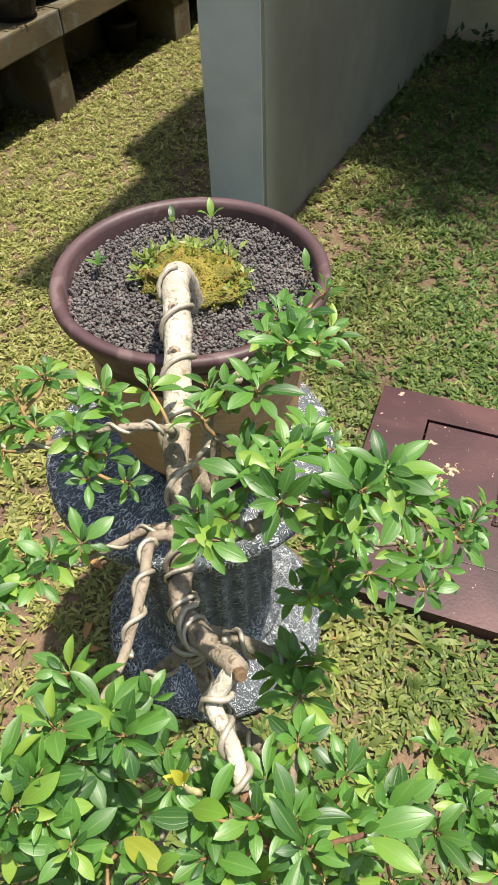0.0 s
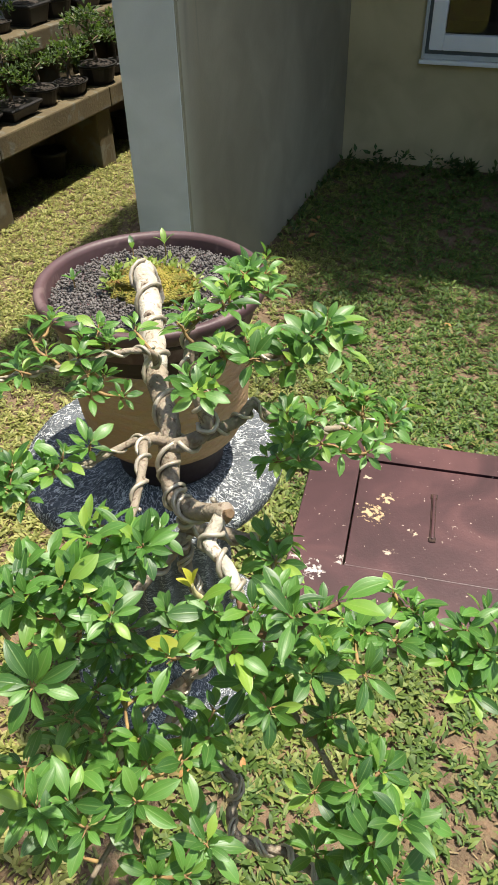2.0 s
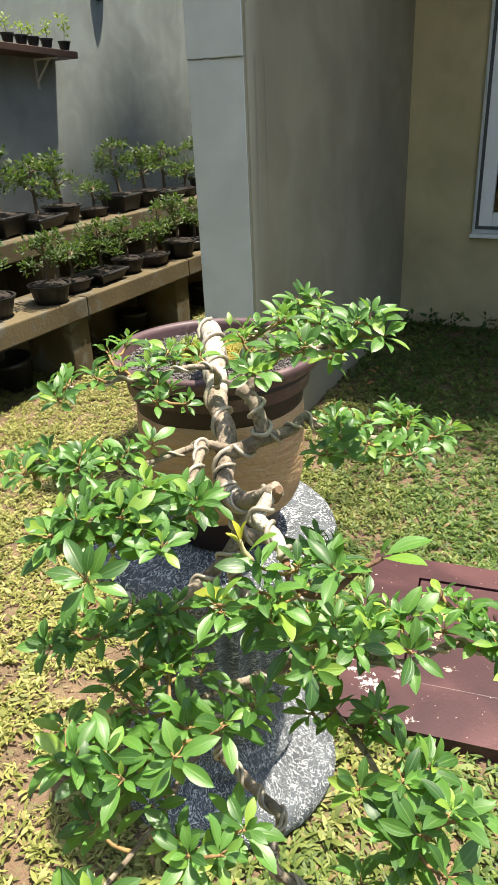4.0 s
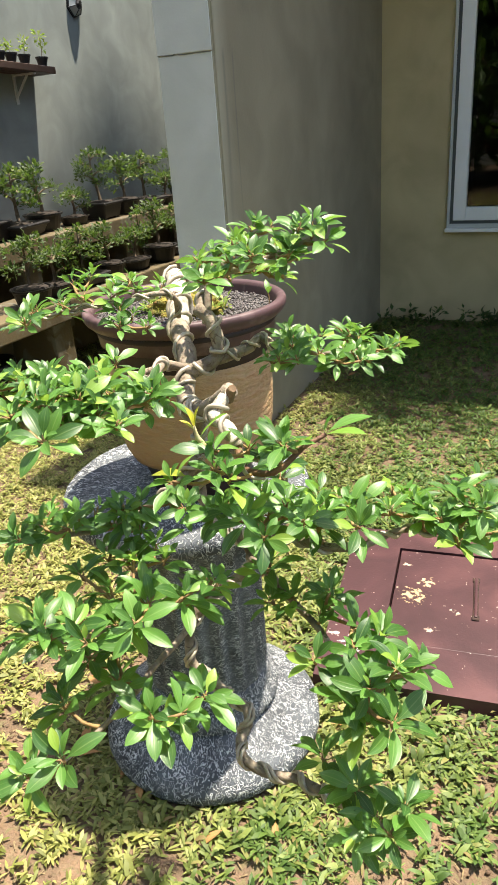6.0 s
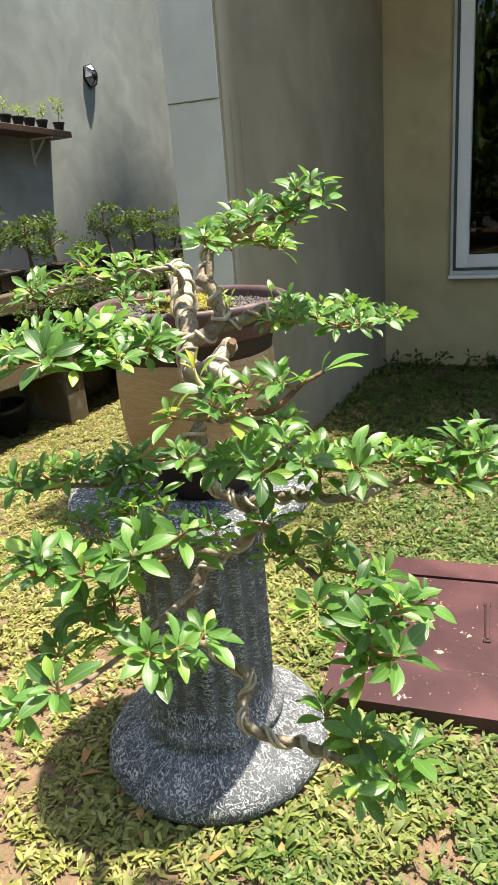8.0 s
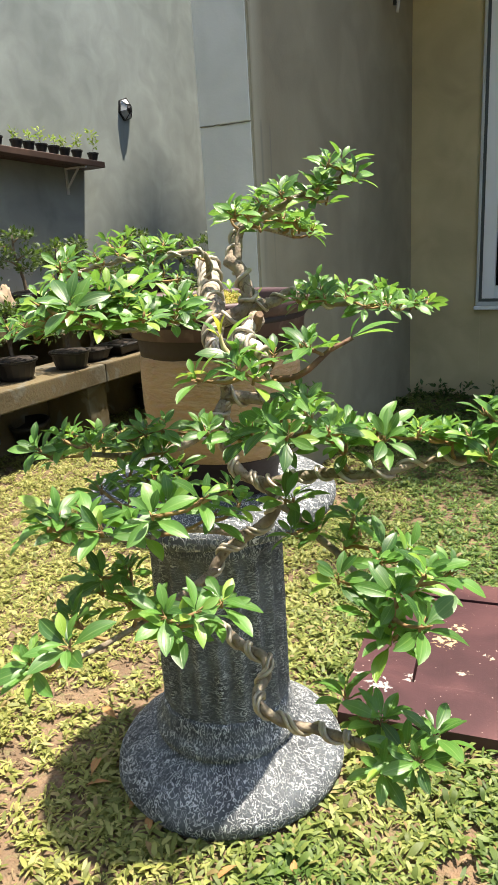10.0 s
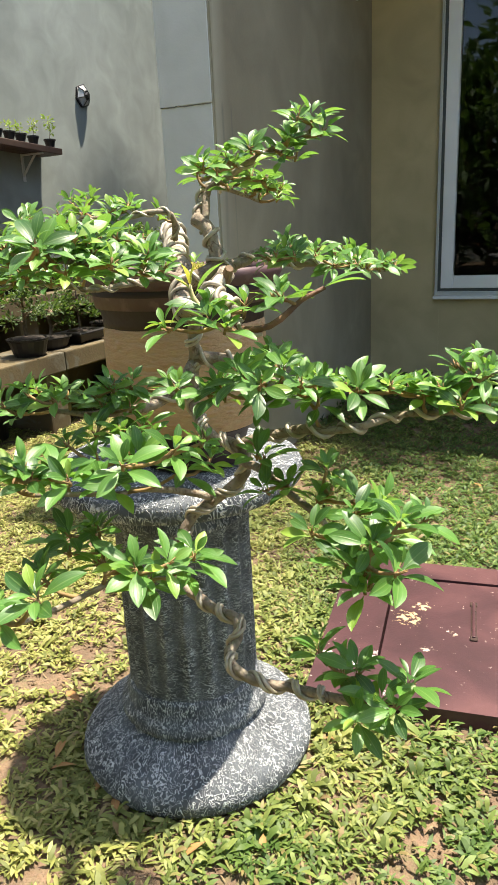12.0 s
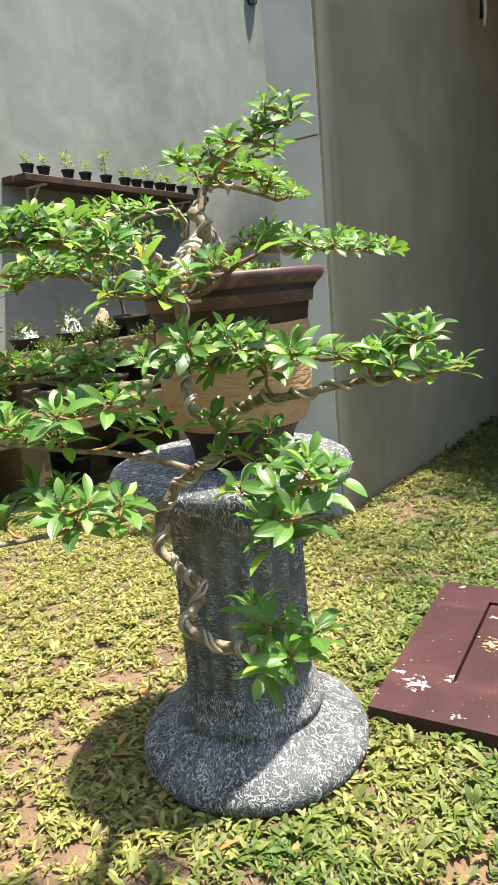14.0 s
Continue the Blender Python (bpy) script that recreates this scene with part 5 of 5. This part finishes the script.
    # Apex: a thick stem bent to a pale stub, and thin limbs rising from the bend.
    build_branch(tree, "thick wired stem under the top pad", [(0.108, -0.302, 0.914), (0.128, -0.292, 0.920), (0.141, -0.285, 0.931), (0.141, -0.283, 0.947), (0.136, -0.281, 0.961), (0.130, -0.280, 0.972), (0.116, -0.279, 0.979)],
                 0.0084, 0.0074, [], wire=0.0024, pitch=0.026, seed=14, bark=BARK_TAN, span=(0.1, 0.9))
    build_branch(tree, "upright limb of the top pad", [(0.129, -0.280, 0.974), (0.127, -0.270, 0.992), (0.126, -0.260, 1.010), (0.165, -0.280, 1.022), (0.205, -0.298, 1.036), (0.252, -0.284, 1.054)],
                 0.0056, 0.003, [(0.253, -0.281, 1.066), (0.268, -0.288, 1.053), (0.226, -0.294, 1.036), (0.232, -0.292, 1.046), (0.200, -0.312, 1.042), (0.170, -0.300, 1.034), (0.152, -0.266, 1.012), (0.182, -0.224, 1.008), (0.152, -0.334, 1.026), (0.143, -0.232, 1.040), (0.120, -0.236, 1.028), (0.180, -0.262, 1.020)],
                 0.039, 0.0016, 0.030, seed=14, extra=0.2, span=(0.5, 0.8), bark=BARK_TAN)
    build_branch(tree, "rear limb of the top pad", [(0.120, -0.279, 0.978), (0.110, -0.250, 0.996), (0.104, -0.230, 1.012), (0.110, -0.192, 1.014), (0.118, -0.146, 1.006), (0.122, -0.104, 0.998)],
                 0.0052, 0.0025, [(0.120, -0.104, 1.010), (0.106, -0.122, 1.018), (0.146, -0.186, 1.050), (0.134, -0.140, 1.014), (0.118, -0.166, 1.030), (0.160, -0.160, 1.020), (0.148, -0.112, 1.002)],
                 0.036, 0.0022, 0.030, seed=26, extra=0.3, span=(0, 0.6), bark=BARK_TAN)
    # Upper left.
    build_branch(tree, "thin upper side limb", [(0.066, -0.236, 0.958), (0.072, -0.252, 0.986), (0.050, -0.264, 0.990), (0.024, -0.276, 0.984), (0.000, -0.304, 0.986), (-0.030, -0.318, 0.980), (-0.066, -0.330, 0.974)],
                 0.0045, 0.002, [(-0.034, -0.260, 1.006), (0.027, -0.259, 0.990), (0.036, -0.220, 0.986), (-0.077, -0.313, 0.980), (-0.050, -0.296, 0.974), (-0.046, -0.356, 0.988), (-0.040, -0.376, 0.982), (-0.090, -0.330, 0.966), (0.006, -0.268, 0.994), (0.022, -0.292, 0.974), (0.032, -0.282, 0.966), (0.014, -0.250, 1.000), (-0.016, -0.300, 0.992)],
                 0.034, 0.0016, 0.030, seed=15, extra=0.15)
    # Second left: a fore pad and a thin one behind.
    build_branch(tree, "side limb of the upper front pad", [(0.104, -0.300, 0.918), (0.088, -0.312, 0.926), (0.110, -0.356, 0.938), (0.122, -0.390, 0.934), (0.130, -0.430, 0.932), (0.134, -0.480, 0.940), (0.122, -0.524, 0.950)],
                 0.0062, 0.0028, [(0.118, -0.444, 0.938), (0.144, -0.447, 0.948), (0.128, -0.472, 0.964), (0.116, -0.506, 0.965), (0.108, -0.537, 0.966), (0.148, -0.514, 0.946), (0.155, -0.453, 0.938), (0.116, -0.532, 0.958), (0.131, -0.496, 0.958), (0.131, -0.528, 0.940), (0.158, -0.590, 0.962), (0.092, -0.548, 0.950)],
                 0.043, 0.0020, 0.034, seed=16, extra=0.5, span=(0, 0.5), bark=BARK_TAN)
    build_branch(tree, "thin low side limb", [(0.098, -0.290, 0.918), (0.078, -0.302, 0.918), (0.050, -0.340, 0.914), (0.028, -0.362, 0.912), (0.000, -0.394, 0.922), (-0.040, -0.398, 0.922), (-0.074, -0.398, 0.916)],
                 0.005, 0.002, [(-0.002, -0.398, 0.932), (0.030, -0.365, 0.930), (0.046, -0.345, 0.932), (-0.030, -0.412, 0.930), (-0.055, -0.386, 0.924), (0.012, -0.420, 0.936), (0.012, -0.394, 0.924), (-0.080, -0.398, 0.920), (-0.040, -0.402, 0.924)],
                 0.036, 0.0016, 0.032, seed=17, extra=0.5)
    # Right, above the rim.
    build_branch(tree, "side limb over the rim", [(0.140, -0.286, 0.926), (0.168, -0.258, 0.934), (0.172, -0.240, 0.940), (0.200, -0.246, 0.930), (0.248, -0.238, 0.926), (0.290, -0.206, 0.922)],
                 0.0085, 0.0026, [(0.226, -0.289, 0.938), (0.276, -0.205, 0.930), (0.306, -0.186, 0.918), (0.228, -0.282, 0.944), (0.253, -0.273, 0.937), (0.281, -0.240, 0.927), (0.306, -0.207, 0.924), (0.263, -0.193, 0.936), (0.212, -0.256, 0.948), (0.240, -0.230, 0.940)],
                 0.034, 0.0018, 0.030, seed=18, extra=0.5, bark=BARK_TAN)
    # Long tier to the right.
    build_branch(tree, "long side limb of the right-hand tier", [(0.196, -0.366, 0.755), (0.232, -0.376, 0.768), (0.262, -0.382, 0.778), (0.282, -0.398, 0.786), (0.310, -0.402, 0.788), (0.336, -0.396, 0.792), (0.362, -0.366, 0.796), (0.396, -0.364, 0.800), (0.430, -0.364, 0.802)],
                 0.0075, 0.0028, [(0.322, -0.389, 0.826), (0.361, -0.332, 0.812), (0.376, -0.356, 0.818), (0.286, -0.377, 0.824), (0.341, -0.428, 0.832), (0.412, -0.365, 0.846), (0.427, -0.373, 0.834), (0.410, -0.378, 0.816), (0.441, -0.359, 0.808), (0.330, -0.378, 0.824), (0.300, -0.410, 0.816)],
                 0.042, 0.0022, 0.034, seed=19, extra=0.5)
    build_branch(tree, "short limb of the middle tier", [(0.133, -0.328, 0.836), (0.165, -0.322, 0.834), (0.209, -0.320, 0.828), (0.236, -0.345, 0.824), (0.250, -0.390, 0.828), (0.268, -0.452, 0.834)],
                 0.0095, 0.0028, [(0.279, -0.440, 0.848), (0.237, -0.412, 0.838), (0.257, -0.477, 0.850), (0.248, -0.412, 0.818), (0.217, -0.437, 0.830), (0.300, -0.450, 0.842), (0.200, -0.430, 0.822), (0.232, -0.342, 0.838), (0.216, -0.322, 0.840), (0.246, -0.376, 0.840)],
                 0.042, 0.0022, 0.034, seed=25, extra=0.4, bark=BARK_TAN, span=(0, 0.6))
    # Left at the same height.
    build_branch(tree, "thin side limb of the left-hand tier", [(0.132, -0.328, 0.832), (0.120, -0.346, 0.808), (0.105, -0.366, 0.793), (0.100, -0.410, 0.796), (0.096, -0.460, 0.804), (0.080, -0.505, 0.818)],
                 0.009, 0.003, [(0.157, -0.426, 0.826), (0.087, -0.508, 0.829), (0.133, -0.456, 0.833), (0.174, -0.441, 0.829), (0.073, -0.524, 0.836), (0.082, -0.486, 0.826), (0.113, -0.473, 0.815), (0.056, -0.540, 0.830)],
                 0.036, 0.0024, 0.034, span=(0, 0.4), seed=20, extra=0.5)
    build_branch(tree, "limb of the lower front pad", [(0.172, -0.384, 0.700), (0.160, -0.430, 0.722), (0.152, -0.482, 0.742), (0.160, -0.530, 0.756), (0.150, -0.566, 0.768), (0.130, -0.596, 0.776)],
                 0.0052, 0.0022, [(0.122, -0.502, 0.798), (0.192, -0.543, 0.794), (0.221, -0.534, 0.802), (0.108, -0.599, 0.786), (0.135, -0.562, 0.778), (0.146, -0.496, 0.798), (0.129, -0.606, 0.799), (0.150, -0.592, 0.796), (0.200, -0.575, 0.800), (0.208, -0.500, 0.772), (0.143, -0.530, 0.786), (0.169, -0.545, 0.770)],
                 0.044, 0.0, seed=21, extra=0.3, count=10)
    build_branch(tree, "limb of the lowest left pad", [(0.152, -0.412, 0.668), (0.150, -0.450, 0.668), (0.150, -0.500, 0.672), (0.160, -0.550, 0.684), (0.160, -0.610, 0.694), (0.156, -0.660, 0.704)],
                 0.0050, 0.0022, [(0.068, -0.510, 0.690), (0.110, -0.585, 0.692), (0.137, -0.657, 0.704), (0.134, -0.536, 0.688), (0.223, -0.589, 0.714), (0.232, -0.547, 0.708), (0.119, -0.549, 0.720), (0.123, -0.593, 0.702), (0.159, -0.560, 0.708), (0.248, -0.560, 0.726), (0.176, -0.658, 0.727), (0.151, -0.672, 0.713), (0.219, -0.597, 0.728), (0.105, -0.539, 0.697)],
                 0.044, 0.0, seed=22, extra=0.3, count=10)
    build_branch(tree, "limb of the lower right pad", [(0.204, -0.374, 0.738), (0.240, -0.402, 0.742), (0.278, -0.424, 0.728), (0.310, -0.444, 0.720), (0.344, -0.474, 0.704), (0.368, -0.506, 0.692)],
                 0.006, 0.0025, [(0.243, -0.405, 0.757), (0.274, -0.425, 0.738), (0.316, -0.420, 0.738), (0.319, -0.488, 0.725), (0.362, -0.443, 0.728), (0.365, -0.484, 0.712), (0.371, -0.514, 0.695), (0.316, -0.436, 0.762), (0.248, -0.434, 0.768), (0.369, -0.460, 0.744), (0.394, -0.496, 0.748), (0.376, -0.514, 0.735), (0.400, -0.530, 0.722), (0.381, -0.466, 0.720), (0.353, -0.502, 0.707)],
                 0.044, 0.0, seed=23, extra=0.2, count=10)
    build_branch(tree, "last limb of the cascade", [(0.378, -0.528, 0.602), (0.386, -0.532, 0.607), (0.398, -0.540, 0.612)],
                 0.004, 0.0025, [(0.389, -0.533, 0.612), (0.326, -0.495, 0.617), (0.352, -0.510, 0.612), (0.410, -0.530, 0.630), (0.404, -0.552, 0.622), (0.374, -0.545, 0.600), (0.366, -0.520, 0.622)],
                 0.043, 0.0, seed=24, extra=0.05)
    build_young_shoot(tree)


def build_young_shoot(tree):
    """A yellow new shoot and the few odd leaves standing along the front limb."""
    v, f = tube(spline([(0.210, -0.452, 0.902), (0.205, -0.455, 0.912), (0.203, -0.456, 0.924)], 0.004), 0.0030, 0.0012, 8, 0.3, 3)
    shoot = mesh_object("young_shoot", v, f, BUD, tree, True, None, "pale yellow sprouting shoot")
    odd = (((0.203, -0.456, 0.920), (0.196, -0.456, 0.941), 1, YELLOW_LEAF), ((0.204, -0.456, 0.922), (0.209, -0.452, 0.941), 3, YELLOW_LEAF),
           ((0.204, -0.455, 0.918), (0.190, -0.459, 0.928), 3, YELLOW_LEAF), ((0.212, -0.465, 0.917), (0.240, -0.462, 0.941), 0, BRIGHT_LEAF),
           ((0.218, -0.498, 0.897), (0.179, -0.495, 0.890), 0, OLIVE_LEAF), ((0.313, -0.430, 0.918), (0.350, -0.434, 0.923), 0, BRIGHT_LEAF),
           ((0.314, -0.428, 0.919), (0.346, -0.404, 0.929), 2, LEAF_MANY), ((0.312, -0.429, 0.918), (0.320, -0.424, 0.934), 3, LEAF_MANY),
           ((0.299, -0.440, 0.909), (0.309, -0.447, 0.924), 1, BRIGHT_LEAF), ((0.299, -0.440, 0.909), (0.290, -0.452, 0.923), 0, LEAF_MANY))
    for at, tip, kind, mat in odd:
        way = Vector(tip) - Vector(at)
        size = way.length
        q = way.to_track_quat("Y", "Z").to_matrix().to_4x4()
        pv, pf, puv = LEAVES[kind]
        m = Matrix.Translation(at) @ q @ Matrix.Scale(size, 4)
        mesh_object("leaf", [m @ Vector(p) for p in pv], pf, mat, shoot, True, puv, "new yellow leaf" if mat is YELLOW_LEAF else "")


def build_tuft(x, y, count, size, seed):
    """A coarse tuft of broad grass blades arching out from one crown."""
    g = random.Random(seed)
    verts, faces, uvs = [], [], []
    for k in range(count):
        a, rise, s = 6.2832 * k / count + g.uniform(-0.3, 0.3), g.uniform(0.25, 1.0), size * g.uniform(0.6, 1.15)
        d, w = Vector((math.cos(a), math.sin(a), 0)), Vector((-math.sin(a), math.cos(a), g.uniform(-0.3, 0.3)))
        o = len(verts)
        for t, h in ((0.0, 0.5), (0.3, 1.0), (0.65, 0.85), (0.9, 0.45), (1.0, 0.05)):
            c = Vector((x, y, ground_height(x, y))) + d * s * t * math.cos(rise) + Vector((0, 0, s * (math.sin(rise) * t - 0.45 * t * t)))
            verts += [c - w * s * 0.085 * h, c + w * s * 0.085 * h]
            uvs += [(0, t), (1, t)]
        faces += [(o + 2 * i, o + 2 * i + 1, o + 2 * i + 3, o + 2 * i + 2) for i in range(4)]
    tagged(mesh_object("grass_tuft", verts, faces, GRASS, None, True, np.array(uvs)), "coarse tuft of broad green grass blades", "grass", "grass tufts")


# ---- round about ----


def build_loose_bits():
    g = random.Random(77)
    for x, y, s, a in ((-0.155, -0.203, 0.040, 40), (-0.293, -0.135, 0.05, 120), (0.10, -0.15, 0.034, 200), (0.12, 0.10, 0.04, 300), (-0.22, -0.18, 0.03, 10), (0.35, 0.95, 0.03, 80), (-0.56, 2.2, 0.05, 60), (-0.5, 2.35, 0.05, 160), (-0.58, 2.5, 0.05, 260), (-0.52, 2.28, 0.05, 330), (-0.60, 2.42, 0.055, 20), (-0.48, 2.22, 0.045, 100), (-0.55, 2.56, 0.05, 200), (-0.40, 0.02, 0.05, 75), (-0.34, -0.14, 0.05, 15), (0.02, -0.2, 0.045, 140), (0.62, 1.9, 0.045, 50), (0.2, 1.7, 0.04, 250)):
        v, f, uv = LEAVES[g.randrange(5)]
        m = pose(x, y, ground_height(x, y) + 0.016, g.uniform(-12, 12), g.uniform(-20, 20), a) @ Matrix.Scale(s, 4)
        ob = mesh_object("dry_leaf", [m @ Vector(p) for p in v], f, DRY_LEAF, None, True, uv)
        tagged(ob, "curled orange-brown fallen leaf on the grass", "leaf", "fallen leaves")


BUD = mottled("pale_bud", (0.42, 0.34, 0.16), (0.62, 0.52, 0.28), 120.0, 400, 0.7, 0.4, 0.001)
YELLOW_LEAF = leafy("yellow_leaf", True, (0.42, 0.42, 0.04), (0.55, 0.52, 0.06), (0.6, 0.5, 0.06), 0.4, 0.35, 0.5)
BRIGHT_LEAF = leafy("bright_leaf", True, (0.15, 0.30, 0.045), (0.19, 0.35, 0.05), (0.2, 0.35, 0.05), 0.34, 0.4, 0.6)
OLIVE_LEAF = leafy("olive_leaf", True, (0.24, 0.26, 0.035), (0.30, 0.32, 0.04), (0.3, 0.3, 0.04), 0.36, 0.35, 0.6)
DRY_LEAF = leafy("dry_leaf", True, (0.28, 0.13, 0.05), (0.36, 0.18, 0.07), (0.3, 0.15, 0.06), 0.7, 0.1, 0.3)


def build_wall_weeds():
    """Taller leafy weeds and grass left uncut along the foot of the house wall."""
    g = random.Random(88)
    centres = [(g.uniform(-0.66, 1.2), 3.43 - abs(g.gauss(0, 0.05)), g.uniform(-0.05, 0.04)) for _ in range(48)]
    centres += [(-0.655 + abs(g.gauss(0, 0.03)), g.uniform(2.3, 3.4), g.uniform(-0.05, -0.02)) for _ in range(14)]
    v, f, uv = leaf_cloud(centres, 0.04, 800, 0.040, 89, 0.7)
    ob = mesh_object("wall_weeds", v, f, SMALL_LEAF, None, True, uv)
    tagged(ob, "dark leafy weeds along the foot of the wall", "weed", kind="stuff")


def build_tree(name, at, height, spread, cone, seed, label):
    """A garden tree: tapered trunk, limbs and a crown of many leaf clumps."""
    g = random.Random(seed)
    thing = empty(name, pose(*at), label, "tree")
    path = spline([(0, 0, -0.1), (0.1, 0.05, height * 0.3), (-0.08, 0.1, height * 0.6), (0, 0, height * (0.98 if cone else 0.8))], 0.4)
    pieces = [tube(path, height * 0.025, height * 0.005, 9, 0.2, seed)]
    centres = []
    for k in range(90):
        t = g.uniform(0.0, 1.0)
        if cone:
            z = height - t * spread * 0.72
            r = spread * t * g.uniform(0.2, 1.0) * 0.95
        else:
            z = height * (0.1 + 0.85 * t)
            r = spread * math.sin(math.pi * (0.15 + 0.8 * t)) * g.uniform(0.3, 1.0)
        a = g.uniform(0, 6.28)
        c = Vector((r * math.cos(a), r * math.sin(a), z))
        centres.append(c)
        root = path[min(len(path) - 1, int(len(path) * min(0.95, max(0.2, (z - r * 0.4) / height))))]
        pieces.append(tube([root, (root + c) / 2 + Vector((0, 0, 0.1)), c], height * 0.006, 0.01, 5))
    if cone:
        centres.append(Vector((0, 0, height)))
    v, f = joined(pieces)
    mesh_object("trunk", v, f, BARK_DARK, thing)
    v, f, uv = leaf_cloud(centres, spread * 0.24, 4000, spread * 0.10, seed + 1, 0.8)
    mesh_object("crown", v, f, BACK_LEAF, thing, True, uv)


def shade_tree(name, at, crown):
    """Added, unseen: thin tree whose open crown over the roof edge dapples the lawn."""
    thing = empty(name, pose(*at), "unseen slender tree beside the house, its open crown added to dapple the lawn", "tree")
    g = random.Random(310)
    top = Vector(crown) - Vector(at)
    path = spline([(0, 0, -0.1), (0.1, 0.1, 1.8), (top.x * 0.3, top.y * 0.4, 4.6), top], 0.3)
    pieces, centres = [tube(path, 0.09, 0.025, 9, 0.2, 3)], []
    for k in range(56):
        c = top + Vector((g.gauss(0, 0.85), g.gauss(0.0, 0.6), g.gauss(0, 0.3)))
        centres.append(c)
        pieces.append(tube([path[int(len(path) * 0.7)], (path[-1] + c) / 2, c], 0.018, 0.006, 5))
    v, f = joined(pieces)
    mesh_object("trunk", v, f, BARK_DARK, thing)
    v, f, uv = leaf_cloud(centres, 0.25, 1500, 0.10, 311, 0.6)
    mesh_object("crown", v, f, BACK_LEAF, thing, True, uv)


def build_surroundings():
    build_tree("garden_tree", (-0.9, -5.0, 0), 3.3, 2.2, False, 305, "broad-leaved garden tree behind the lawn")
    build_tree("garden_tree", (3.6, -4.6, 0), 5.2, 1.9, False, 301, "broad-leaved garden tree behind the lawn")
    build_tree("garden_tree", (0.8, -6.2, 0), 6.0, 2.3, False, 302, "broad-leaved garden tree behind the lawn")
    build_tree("garden_tree", (-2.4, -6.0, 0), 4.0, 2.0, False, 303, "broad-leaved garden tree behind the lawn")
    shade_tree("shade_tree", (2.9, 1.7, 0), (1.45, 3.75, 7.0))
    slab("wall_garden", -6, 8, -9.2, -9.0, -0.1, 2.2, PLASTER_GREY, "grey plaster garden wall", "wall")


build_ground()
build_walls()
build_gable()
build_spout()
build_window()
build_cover()
build_wall_lamp(5.04, 2.22)
build_wall_lamp(5.61, 3.72)
build_benches()
build_shelf()
build_pedestal()
build_pot()
build_gravel()
build_moss()
build_bonsai()
build_loose_bits()
for tuft in ((0.085, -0.125, 18, 0.050, 1), (0.125, -0.150, 14, 0.044, 2), (0.140, -0.075, 12, 0.046, 3), (0.30, 0.185, 9, 0.085, 4), (0.47, 0.20, 12, 0.06, 5), (0.22, 0.12, 14, 0.05, 6), (0.02, -0.215, 12, 0.045, 7), (-0.09, -0.235, 12, 0.045, 8)):
    build_tuft(*tuft)
build_wall_weeds()
build_surroundings()
build_grass()
